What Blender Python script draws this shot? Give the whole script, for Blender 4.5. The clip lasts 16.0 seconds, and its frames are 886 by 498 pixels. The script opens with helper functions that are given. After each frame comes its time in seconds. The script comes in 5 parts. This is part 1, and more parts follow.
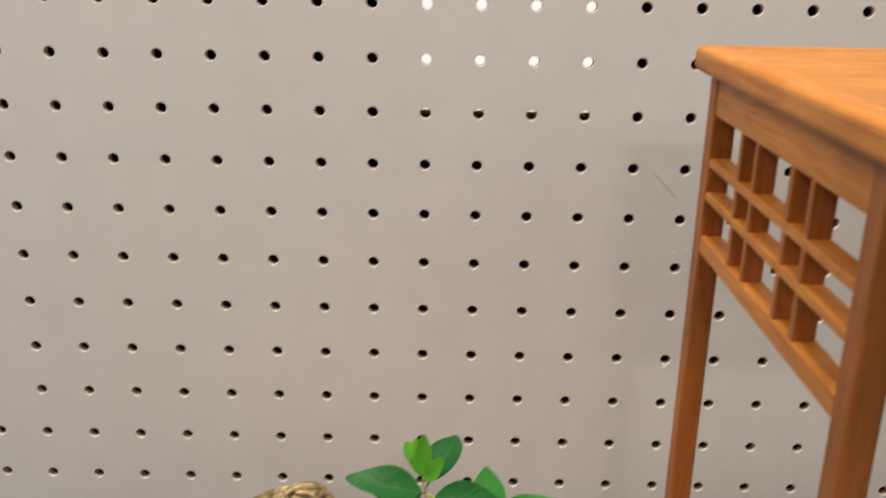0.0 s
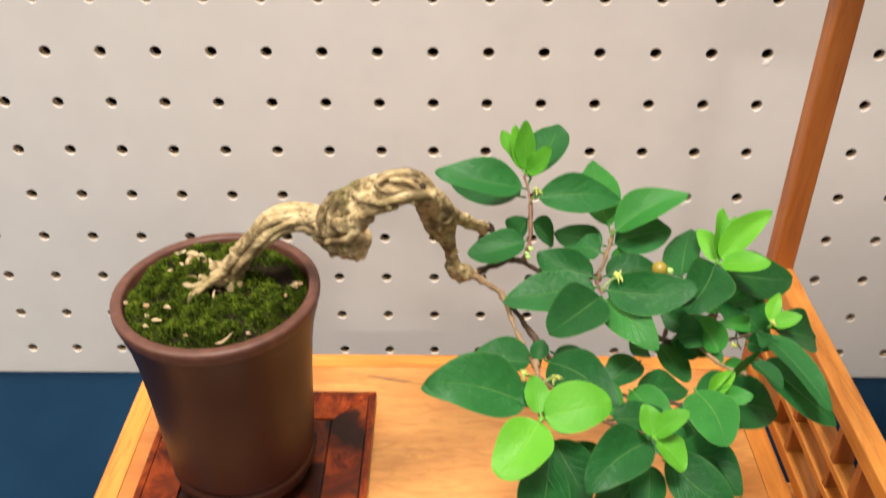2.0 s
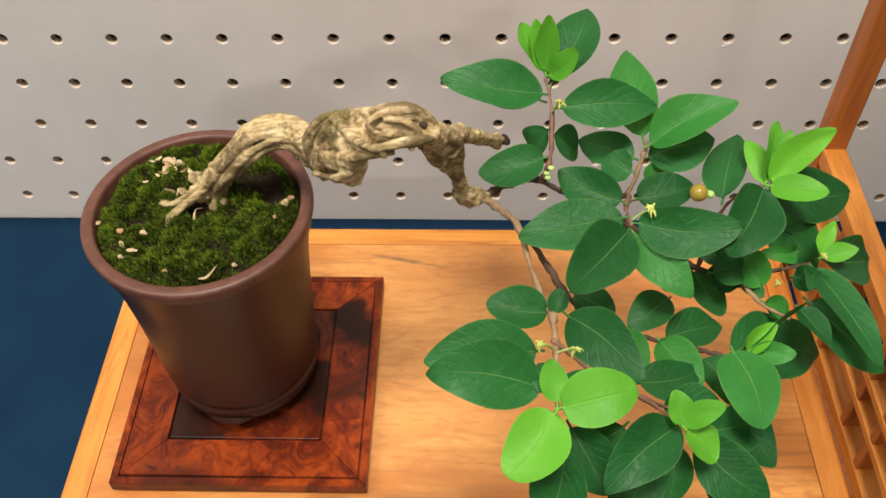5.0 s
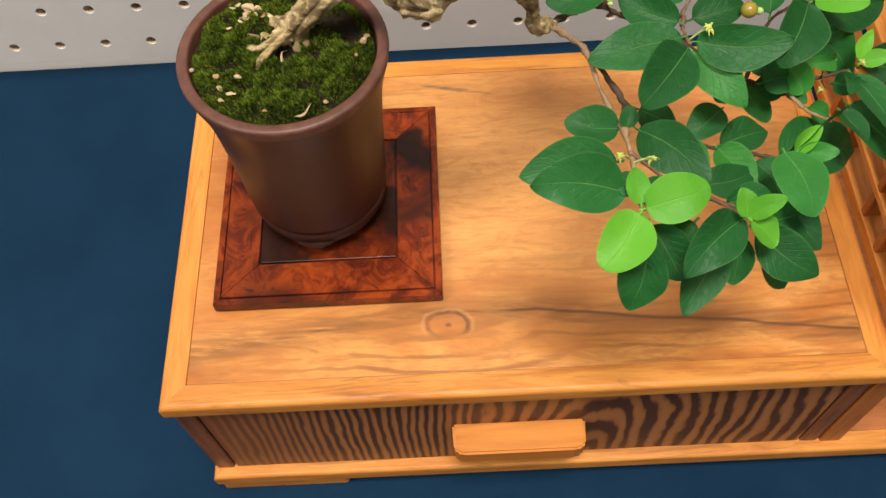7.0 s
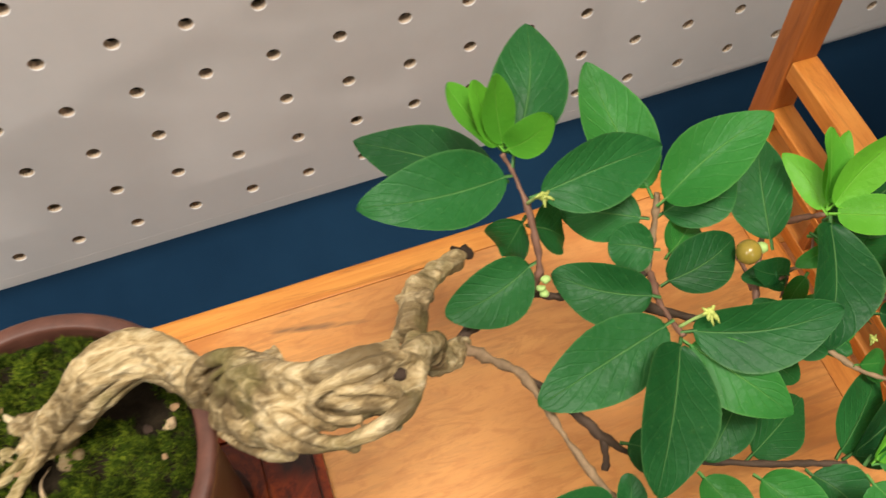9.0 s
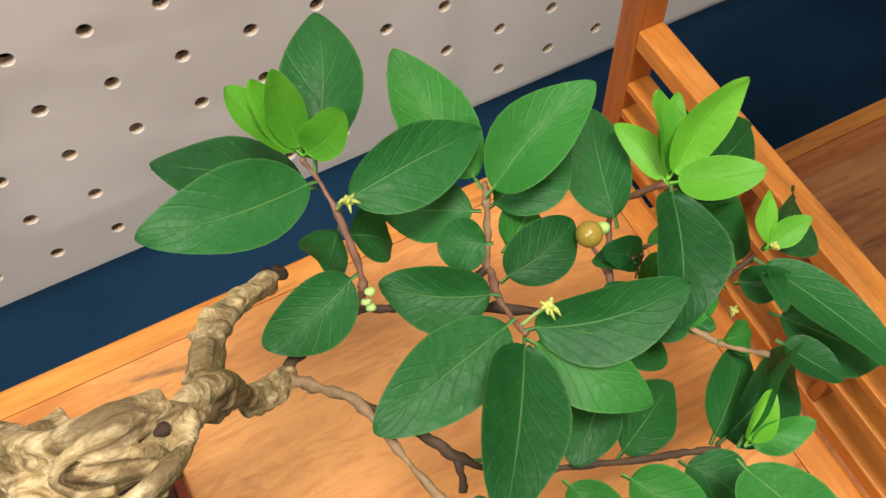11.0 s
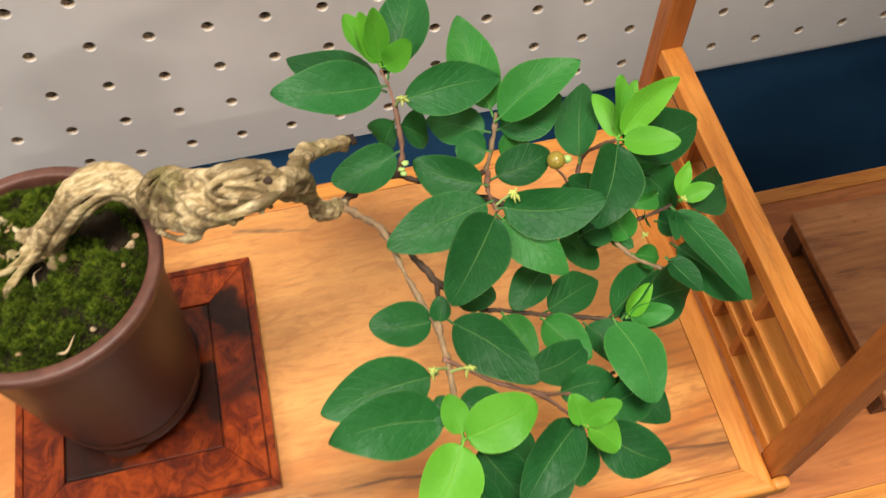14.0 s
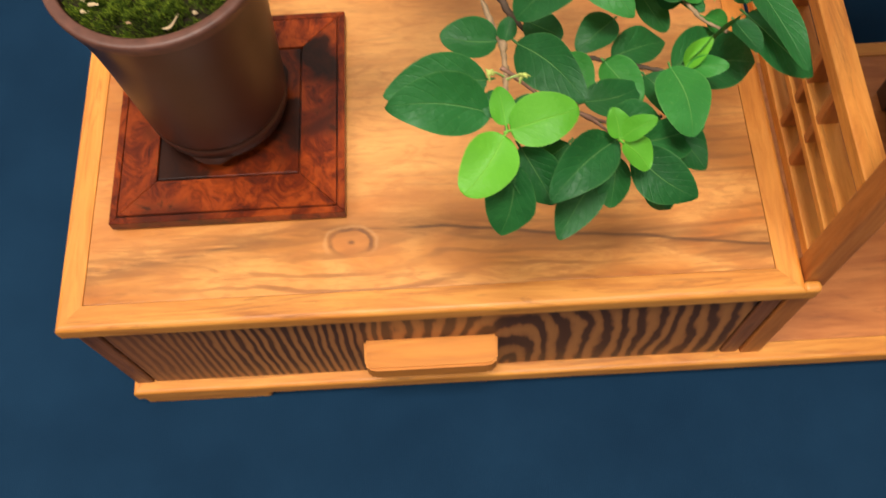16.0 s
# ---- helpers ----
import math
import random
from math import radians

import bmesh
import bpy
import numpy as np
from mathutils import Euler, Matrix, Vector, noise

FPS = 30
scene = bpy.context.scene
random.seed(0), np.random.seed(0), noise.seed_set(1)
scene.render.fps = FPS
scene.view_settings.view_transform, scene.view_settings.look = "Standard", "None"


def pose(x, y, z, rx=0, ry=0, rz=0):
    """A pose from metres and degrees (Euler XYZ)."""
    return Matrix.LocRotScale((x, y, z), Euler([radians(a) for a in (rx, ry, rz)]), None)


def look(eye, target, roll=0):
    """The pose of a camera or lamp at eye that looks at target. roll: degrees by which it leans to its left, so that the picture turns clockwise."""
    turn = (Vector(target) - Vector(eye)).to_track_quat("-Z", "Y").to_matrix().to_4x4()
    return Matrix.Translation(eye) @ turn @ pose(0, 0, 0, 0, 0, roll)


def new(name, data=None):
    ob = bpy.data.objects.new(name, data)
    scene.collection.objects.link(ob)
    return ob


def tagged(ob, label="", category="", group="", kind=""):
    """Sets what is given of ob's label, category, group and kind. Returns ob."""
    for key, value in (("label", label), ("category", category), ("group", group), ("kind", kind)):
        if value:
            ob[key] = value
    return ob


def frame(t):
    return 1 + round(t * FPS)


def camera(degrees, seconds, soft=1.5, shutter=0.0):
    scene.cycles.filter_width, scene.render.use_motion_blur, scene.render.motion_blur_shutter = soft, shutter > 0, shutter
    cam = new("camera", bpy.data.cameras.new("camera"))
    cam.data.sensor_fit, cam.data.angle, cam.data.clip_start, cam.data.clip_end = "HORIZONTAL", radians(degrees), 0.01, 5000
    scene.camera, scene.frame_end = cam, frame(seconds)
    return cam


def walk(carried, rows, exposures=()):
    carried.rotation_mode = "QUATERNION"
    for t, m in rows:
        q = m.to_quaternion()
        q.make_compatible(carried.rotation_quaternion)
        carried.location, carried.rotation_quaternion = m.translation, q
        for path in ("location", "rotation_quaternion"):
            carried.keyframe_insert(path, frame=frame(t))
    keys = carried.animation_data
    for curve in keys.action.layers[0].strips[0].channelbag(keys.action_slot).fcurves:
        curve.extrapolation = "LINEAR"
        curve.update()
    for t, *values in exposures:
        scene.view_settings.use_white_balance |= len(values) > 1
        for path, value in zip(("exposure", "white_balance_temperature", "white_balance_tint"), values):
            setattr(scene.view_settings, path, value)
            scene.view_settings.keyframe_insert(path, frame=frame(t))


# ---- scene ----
cam = camera(52.2, 16.0, 1.5, 0.35)
PATH = [
    (0, (0.038, -0.431, 0.399), (0.025, 1.463, -0.241), 1.1),
    (0.5, (0.005, -0.429, 0.393), (0.006, 1.399, -0.418), 1.0),
    (1, (0.0, -0.424, 0.379), (-0.011, 1.32, -0.6), 0.3),
    (1.5, (0.0028, -0.395, 0.3633), (-0.0072, 1.3023, -0.6945), 0.35),
    (2, (0.0081, -0.3915, 0.3531), (-0.0063, 1.2618, -0.7722), 0.06),
    (2.5, (0.016, -0.38, 0.349), (-0.016, 1.047, -1.051), -1.0),
    (3, (0.018, -0.359, 0.351), (-0.022, 1.043, -1.075), -1.2),
    (5.5, (0.01, -0.334, 0.367), (-0.054, 0.879, -1.222), -2.1),
    (6, (0.016, -0.328, 0.368), (-0.057, 0.733, -1.326), -3.3),
    (6.5, (0.004, -0.343, 0.379), (-0.056, 0.658, -1.352), -3.0),
    (7, (-0.015, -0.356, 0.387), (-0.044, 0.644, -1.345), -4.3),
    (7.5, (-0.023, -0.326, 0.376), (0.022, 0.668, -1.359), -5.7),
    (8, (-0.017, -0.3, 0.38), (0.113, 0.683, -1.358), -5.7),
    (8.5, (-0.008, -0.267, 0.363), (0.191, 0.698, -1.377), -4.9),
    (9, (-0.003, -0.237, 0.345), (0.243, 0.718, -1.396), -4.7),
    (9.5, (0.015, -0.234, 0.33), (0.307, 0.71, -1.409), -4.8),
    (12, (0.017, -0.246, 0.332), (0.437, 0.659, -1.402), -3.3),
    (12.5, (0.017, -0.259, 0.338), (0.428, 0.656, -1.393), -2.6),
    (13, (0.024, -0.272, 0.351), (0.383, 0.67, -1.376), -1.1),
    (13.5, (0.022, -0.283, 0.369), (0.3, 0.684, -1.359), -1.2),
    (14, (0.013, -0.301, 0.384), (0.228, 0.69, -1.34), -1.0),
    (14.5, (0.012, -0.329, 0.393), (0.142, 0.68, -1.329), -0.9),
    (15, (0.01, -0.346, 0.392), (0.068, 0.675, -1.326), -1.0),
    (15.5, (0.005, -0.355, 0.383), (0.006, 0.615, -1.366), -2.4),
    (16, (0.016, -0.347, 0.381), (-0.009, 0.448, -1.454), -4.8),
]
EXPOSURES = [(0.0, -0.54), (0.5, -0.12), (1.0, 0.0), (1.5, 0.12), (2.0, 0.13), (2.5, 0.12), (3.0, -0.22), (5.5, -0.23), (8.5, -0.31), (9.5, -0.28), (12.5, -0.12), (14.0, -0.16), (15.0, -0.2), (16.0, -0.2)]
walk(cam, [(t, look(eye, target, roll)) for t, eye, target, roll in PATH], EXPOSURES)

# ---- light ----
world = bpy.data.worlds.new("world")
scene.world = world
world.use_nodes = True
world.node_tree.nodes["Background"].inputs[0].default_value = (1.0, 0.95, 0.9, 1)
world.node_tree.nodes["Background"].inputs[1].default_value = 0.035
scene.view_settings.exposure = 0.0


def unseen_lamp(x, y, z, sx, sy, watts, target=None, colour=(1.0, 0.93, 0.84)):
    data = bpy.data.lights.new("unseen_overhead_light", "AREA")
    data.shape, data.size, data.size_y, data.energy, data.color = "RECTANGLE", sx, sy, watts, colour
    ob = new("unseen_overhead_light", data)
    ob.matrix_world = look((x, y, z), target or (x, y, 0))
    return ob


# key and front lamps, set where the leaf and shelf shadows point
unseen_lamp(0.04, -0.56, 1.86, 0.5, 0.36, 45)
unseen_lamp(0.22, -2.65, 1.86, 0.3, 0.16, 25)
# right and left fill lamps, added for brightness without a known fixture
unseen_lamp(1.4, -3.3, 1.86, 1.2, 0.3, 22)
unseen_lamp(-1.35, -0.85, 1.86, 1.2, 0.3, 42)


# ---- materials ----
def nodes_of(name, rough=0.5, metal=0.0, spec=0.5):
    m = bpy.data.materials.new(name)
    m.use_nodes = True
    nt = m.node_tree
    b = nt.nodes["Principled BSDF"]
    b.inputs["Roughness"].default_value = rough
    b.inputs["Metallic"].default_value = metal
    b.inputs["Specular IOR Level"].default_value = spec
    return m, nt, b


def add(nt, kind, **kw):
    n = nt.nodes.new(kind)
    for k, v in kw.items():
        if k == "op":
            n.operation = v
        elif k == "ins":
            for a, w in v.items():
                n.inputs[a].default_value = w
        elif k == "blend":
            n.blend_type, n.data_type = v, "RGBA"
        elif k == "wave":
            n.wave_type, n.bands_direction = v
    return n


def coords(nt, scale=(1, 1, 1), rot=(0, 0, 0), loc=(0, 0, 0), kind="Object"):
    tc = nt.nodes.new("ShaderNodeTexCoord")
    mp = add(nt, "ShaderNodeMapping", ins={"Location": loc, "Rotation": rot, "Scale": scale})
    nt.links.new(tc.outputs[kind], mp.inputs[0])
    return mp.outputs[0]


def noise_tex(nt, vec, scale, detail=4.0, rough=0.55, dist=0.0):
    n = add(nt, "ShaderNodeTexNoise", ins={"Scale": scale, "Detail": detail, "Roughness": rough, "Distortion": dist})
    nt.links.new(vec, n.inputs["Vector"])
    return n.outputs["Fac"]


def ramp(nt, fac, stops):
    r = nt.nodes.new("ShaderNodeValToRGB")
    e = r.color_ramp.elements
    while len(e) < len(stops):
        e.new(0.5)
    for k, (p, c) in zip(e, stops):
        k.position, k.color = p, (*c, 1)
    nt.links.new(fac, r.inputs[0])
    return r.outputs[0]


def mix(nt, fac, a, b, blend="MIX"):
    m = add(nt, "ShaderNodeMix", blend=blend)
    for sock, v in ((m.inputs[0], fac), (m.inputs[6], a), (m.inputs[7], b)):
        if isinstance(v, (int, float)):
            sock.default_value = v
        elif isinstance(v, tuple):
            sock.default_value = (*v, 1)
        else:
            nt.links.new(v, sock)
    return m.outputs[2]


def maths(nt, op, a, b=0.0):
    m = add(nt, "ShaderNodeMath", op=op)
    for sock, v in zip(m.inputs, (a, b)):
        if isinstance(v, (int, float)):
            sock.default_value = v
        else:
            nt.links.new(v, sock)
    return m.outputs[0]


def bump(nt, bsdf, height, strength=0.2, dist=0.001):
    n = add(nt, "ShaderNodeBump", ins={"Strength": strength, "Distance": dist})
    nt.links.new(height, n.inputs["Height"])
    nt.links.new(n.outputs[0], bsdf.inputs["Normal"])


def wood(name, dark, mid, light, axis="x", rough=0.46, grain=1.0, streaks=0.6):
    """Oiled wood with long grain along one axis, dark streaks and fine pores."""
    m, nt, b = nodes_of(name, rough)
    s = {"x": (7, 60, 60), "y": (60, 7, 60), "z": (60, 60, 7)}[axis]
    f = {"x": (40, 900, 900), "y": (900, 40, 900), "z": (900, 900, 40)}[axis]
    v = coords(nt, s)
    big = noise_tex(nt, v, 1.0 * grain, 8, 0.66, 2.0)
    fine = noise_tex(nt, coords(nt, f), 1.0, 3, 0.6, 0.2)
    patch = noise_tex(nt, coords(nt, (9, 9, 9)), 1.6, 3, 0.5)
    base = ramp(nt, big, [(0.25, dark), (0.45, mid), (0.62, light), (0.8, mid)])
    base = mix(nt, maths(nt, "MULTIPLY", fine, 0.35), base, dark)
    line = noise_tex(nt, coords(nt, tuple(q * 1.7 for q in s), loc=(3, 1, 2)), 1.3, 6, 0.7, 2.0)
    mask = ramp(nt, line, [(0.55, (0, 0, 0)), (0.67, (1, 1, 1))])
    base = mix(nt, maths(nt, "MULTIPLY", mask, streaks), base, tuple(q * 0.45 for q in dark))
    hue = ramp(nt, patch, [(0.35, (0.88, 0.84, 0.8)), (0.65, (1.08, 1.05, 1.0))])
    base = mix(nt, 1.0, base, hue, "MULTIPLY")
    nt.links.new(base, b.inputs["Base Color"])
    nt.links.new(ramp(nt, fine, [(0.3, (rough - 0.06,) * 3), (0.7, (rough + 0.14,) * 3)]), b.inputs["Roughness"])
    bump(nt, b, fine, 0.12, 0.0004)
    return m


TEAK_X = wood("teak_along", (0.36, 0.115, 0.015), (0.58, 0.22, 0.032), (0.7, 0.31, 0.056), "x", grain=2.0, streaks=0.5)
TEAK_Y = wood("teak_across", (0.38, 0.12, 0.018), (0.64, 0.235, 0.036), (0.76, 0.32, 0.06), "y", grain=2.0, streaks=0.4)
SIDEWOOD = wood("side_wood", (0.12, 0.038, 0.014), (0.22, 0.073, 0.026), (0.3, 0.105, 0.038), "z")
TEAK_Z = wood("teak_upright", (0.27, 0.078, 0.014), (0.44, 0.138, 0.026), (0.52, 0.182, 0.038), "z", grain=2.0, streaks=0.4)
PULLWOOD = wood("pull_wood", (0.33, 0.1, 0.01), (0.54, 0.19, 0.02), (0.64, 0.26, 0.034), "x", streaks=0.2)
WALNUT = wood("walnut", (0.18, 0.065, 0.022), (0.38, 0.16, 0.055), (0.5, 0.23, 0.085), "x", rough=0.45)
TEAK_RED = wood("teak_red", (0.22, 0.062, 0.015), (0.43, 0.14, 0.033), (0.56, 0.205, 0.054), "x", streaks=0.45)
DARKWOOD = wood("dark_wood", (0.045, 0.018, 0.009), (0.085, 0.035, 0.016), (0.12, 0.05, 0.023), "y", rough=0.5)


def panel_wood():
    """The top's panel: warm teak with a knot, a dark seam and grey streaks."""
    m, nt, b = nodes_of("teak_panel", 0.36)
    v = coords(nt, (1, 1, 1))
    sep = nt.nodes.new("ShaderNodeSeparateXYZ")
    nt.links.new(v, sep.inputs[0])
    kx = maths(nt, "ADD", sep.outputs[0], 0.019)
    ky = maths(nt, "ADD", sep.outputs[1], 0.2205)
    wob = noise_tex(nt, coords(nt, (30, 60, 30)), 1.0, 3, 0.5)
    r2 = maths(nt, "ADD", maths(nt, "POWER", maths(nt, "ABSOLUTE", maths(nt, "MULTIPLY", kx, 0.72)), 2.0), maths(nt, "POWER", maths(nt, "ABSOLUTE", maths(nt, "MULTIPLY", ky, 1.05)), 2.0))
    r = maths(nt, "ADD", maths(nt, "SQRT", r2), maths(nt, "MULTIPLY", maths(nt, "SUBTRACT", wob, 0.5), 0.0035))
    # grain lines bend round the knot
    push = maths(nt, "DIVIDE", 0.00012, maths(nt, "ADD", r2, 0.00025))
    bent = maths(nt, "MULTIPLY", ky, maths(nt, "SUBTRACT", 1.0, maths(nt, "MINIMUM", push, 0.4)))
    comb = nt.nodes.new("ShaderNodeCombineXYZ")
    nt.links.new(maths(nt, "MULTIPLY", kx, 12.0), comb.inputs[0])
    nt.links.new(maths(nt, "MULTIPLY", bent, 34.0), comb.inputs[1])
    big = noise_tex(nt, comb.outputs[0], 1.0, 4, 0.5, 1.0)
    base = ramp(nt, big, [(0.3, (0.39, 0.115, 0.019)), (0.44, (0.55, 0.208, 0.043)), (0.56, (0.69, 0.315, 0.084)), (0.72, (0.52, 0.172, 0.033))])
    # growth lines, thin and dark, that come and go
    drift = noise_tex(nt, coords(nt, (11, 30, 10), loc=(0.7, 2.2, 0)), 1.0, 4, 0.55, 0.5)
    phase = maths(nt, "ADD", maths(nt, "MULTIPLY", bent, 1150.0), maths(nt, "MULTIPLY", drift, 19.0))
    rings = ramp(nt, maths(nt, "ADD", maths(nt, "MULTIPLY", maths(nt, "SINE", phase), 0.5), 0.5), [(0.72, (0, 0, 0)), (0.98, (1, 1, 1))])
    come = ramp(nt, noise_tex(nt, coords(nt, (16, 60, 10), loc=(4, 1, 0)), 1.0, 4, 0.6, 0.4), [(0.36, (0, 0, 0)), (0.56, (1, 1, 1))])
    front = ramp(nt, maths(nt, "MULTIPLY", maths(nt, "ADD", sep.outputs[1], maths(nt, "MULTIPLY", sep.outputs[0], -0.25)), -3.5), [(0.62, (0.12, 0.12, 0.12)), (0.8, (1, 1, 1))])
    come = maths(nt, "MULTIPLY", come, front)
    base = mix(nt, maths(nt, "MULTIPLY", maths(nt, "MULTIPLY", rings, come), 0.72), base, (0.22, 0.072, 0.02))
    comb2 = nt.nodes.new("ShaderNodeCombineXYZ")
    nt.links.new(maths(nt, "MULTIPLY", kx, 30.0), comb2.inputs[0])
    nt.links.new(maths(nt, "MULTIPLY", bent, 300.0), comb2.inputs[1])
    line = noise_tex(nt, comb2.outputs[0], 1.0, 6, 0.62, 1.2)
    base = mix(nt, maths(nt, "MULTIPLY", ramp(nt, line, [(0.54, (0, 0, 0)), (0.62, (1, 1, 1))]), 0.45), base, (0.27, 0.1, 0.028))
    # short cross flecks and broad reddish clouds
    chat = noise_tex(nt, coords(nt, (150, 420, 60), rot=(0, 0, 0.5)), 1.0, 2, 0.5, 0.6)
    where = ramp(nt, noise_tex(nt, coords(nt, (14, 22, 10), loc=(2.3, 0.4, 0)), 1.0, 3, 0.5, 0.5), [(0.42, (0, 0, 0)), (0.56, (1, 1, 1))])
    base = mix(nt, maths(nt, "MULTIPLY", maths(nt, "MULTIPLY", ramp(nt, chat, [(0.5, (0, 0, 0)), (0.6, (1, 1, 1))]), where), 0.5), base, (0.42, 0.16, 0.04))
    band = noise_tex(nt, coords(nt, (9, 20, 10), loc=(1.3, 0.4, 0)), 1.0, 4, 0.55, 0.9)
    base = mix(nt, ramp(nt, band, [(0.5, (0, 0, 0)), (0.68, (0.7, 0.7, 0.7))]), base, (0.42, 0.12, 0.024))
    # pale oval mixed into the colour in place of the overhead lamp's sheen
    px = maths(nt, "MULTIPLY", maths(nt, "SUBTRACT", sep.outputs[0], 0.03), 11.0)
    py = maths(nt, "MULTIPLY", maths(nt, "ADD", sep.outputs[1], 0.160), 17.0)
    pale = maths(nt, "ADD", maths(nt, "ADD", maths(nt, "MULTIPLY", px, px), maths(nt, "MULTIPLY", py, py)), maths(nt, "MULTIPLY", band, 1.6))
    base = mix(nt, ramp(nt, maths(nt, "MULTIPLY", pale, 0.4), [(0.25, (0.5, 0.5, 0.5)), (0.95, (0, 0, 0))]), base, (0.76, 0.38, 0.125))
    figure = noise_tex(nt, coords(nt, (60, 190, 60), rot=(0, 0, 0.12), loc=(1, 6, 2)), 1.0, 5, 0.6, 1.6)
    base = mix(nt, maths(nt, "MULTIPLY", ramp(nt, figure, [(0.47, (0, 0, 0)), (0.62, (1, 1, 1))]), 0.5), base, (0.46, 0.165, 0.042))
    # the seam, a wandering dark line near the front
    drop = maths(nt, "MULTIPLY", maths(nt, "MAXIMUM", maths(nt, "SUBTRACT", sep.outputs[0], 0.012), 0.0), 0.122)
    drop = maths(nt, "ADD", drop, maths(nt, "MULTIPLY", maths(nt, "MAXIMUM", maths(nt, "SUBTRACT", -0.03, sep.outputs[0]), 0.0), 0.14))
    seam = maths(nt, "ABSOLUTE", maths(nt, "ADD", maths(nt, "ADD", maths(nt, "ADD", sep.outputs[1], 0.2157), drop), maths(nt, "MULTIPLY", maths(nt, "SUBTRACT", noise_tex(nt, coords(nt, (30, 1, 1)), 1.0, 2), 0.5), 0.003)))
    seam = maths(nt, "MULTIPLY", seam, 90.0)
    sm = ramp(nt, seam, [(0.018, (1, 1, 1)), (0.075, (0, 0, 0))])
    sw = ramp(nt, seam, [(0.04, (1, 1, 1)), (0.7, (0, 0, 0))])
    fade = ramp(nt, maths(nt, "ADD", noise_tex(nt, coords(nt, (30, 3, 5)), 1.0, 2), maths(nt, "MULTIPLY", sep.outputs[0], 1.5)), [(0.42, (0, 0, 0)), (0.62, (1, 1, 1))])
    base = mix(nt, maths(nt, "MULTIPLY", maths(nt, "MULTIPLY", sw, ramp(nt, line, [(0.3, (0, 0, 0)), (0.52, (1, 1, 1))])), 0.8), base, (0.2, 0.075, 0.022))
    base = mix(nt, maths(nt, "MULTIPLY", maths(nt, "MULTIPLY", sm, fade), 0.8), base, (0.08, 0.035, 0.016))
    # grey-black mineral streak near the back
    sx = maths(nt, "ADD", sep.outputs[0], 0.013)
    sy = maths(nt, "ADD", maths(nt, "ADD", sep.outputs[1], 0.1145), maths(nt, "MULTIPLY", sx, 0.22))
    d = maths(nt, "ADD", maths(nt, "POWER", maths(nt, "MULTIPLY", maths(nt, "ABSOLUTE", sx), 36.0), 2.0), maths(nt, "POWER", maths(nt, "MULTIPLY", maths(nt, "ABSOLUTE", sy), 480.0), 2.0))
    d = maths(nt, "ADD", d, maths(nt, "MULTIPLY", noise_tex(nt, coords(nt, (90, 500, 1)), 1.0, 3), 1.2))
    base = mix(nt, maths(nt, "MULTIPLY", ramp(nt, d, [(0.5, (1, 1, 1)), (1.0, (0, 0, 0))]), 0.85), base, (0.1, 0.065, 0.04))
    # the knot: a reddish heart, a dark ring and a small eye
    r = maths(nt, "ADD", maths(nt, "MULTIPLY", r, 84.0), maths(nt, "MULTIPLY", maths(nt, "SUBTRACT", noise_tex(nt, coords(nt, (160, 200, 1), loc=(3, 3, 0)), 1.0, 3), 0.5), 0.16))
    heart = ramp(nt, r, [(0.0, (1, 1, 1)), (0.42, (0.8, 0.8, 0.8)), (0.5, (0, 0, 0))])
    base = mix(nt, maths(nt, "MULTIPLY", heart, 0.4), base, (0.46, 0.15, 0.036))
    broken = ramp(nt, noise_tex(nt, coords(nt, (130, 130, 1), loc=(1, 4, 0)), 1.0, 2), [(0.44, (0, 0, 0)), (0.53, (1, 1, 1))])
    upper = ramp(nt, maths(nt, "ADD", maths(nt, "MULTIPLY", ky, 60.0), 0.5), [(0.2, (0, 0, 0)), (0.42, (1, 1, 1))])
    broken = maths(nt, "MULTIPLY", maths(nt, "ADD", maths(nt, "MULTIPLY", broken, 0.4), 0.6), upper)
    ring = ramp(nt, r, [(0.4, (0, 0, 0)), (0.45, (1, 1, 1)), (0.49, (1, 1, 1)), (0.55, (0, 0, 0))])
    base = mix(nt, maths(nt, "MULTIPLY", maths(nt, "MULTIPLY", ring, broken), 0.75), base, (0.1, 0.04, 0.018))
    halo = ramp(nt, r, [(0.52, (0, 0, 0)), (0.58, (1, 1, 1)), (0.64, (0, 0, 0))])
    base = mix(nt, maths(nt, "MULTIPLY", maths(nt, "MULTIPLY", halo, upper), 0.2), base, (0.82, 0.5, 0.22))
    eye = ramp(nt, r, [(0.07, (1, 1, 1)), (0.13, (0, 0, 0))])
    base = mix(nt, maths(nt, "MULTIPLY", eye, 0.75), base, (0.1, 0.04, 0.018))
    fine = noise_tex(nt, coords(nt, (40, 900, 900)), 1.0, 3, 0.6)
    pores = noise_tex(nt, coords(nt, (300, 2600, 900)), 1.0, 2, 0.6)
    base = mix(nt, maths(nt, "MULTIPLY", ramp(nt, pores, [(0.55, (0, 0, 0)), (0.7, (1, 1, 1))]), 0.16), base, (0.26, 0.09, 0.022))
    base = mix(nt, maths(nt, "MULTIPLY", fine, 0.15), base, (0.36, 0.15, 0.045))
    nt.links.new(base, b.inputs["Base Color"])
    bump(nt, b, fine, 0.1, 0.0003)
    return m


TEAK_PANEL = panel_wood()


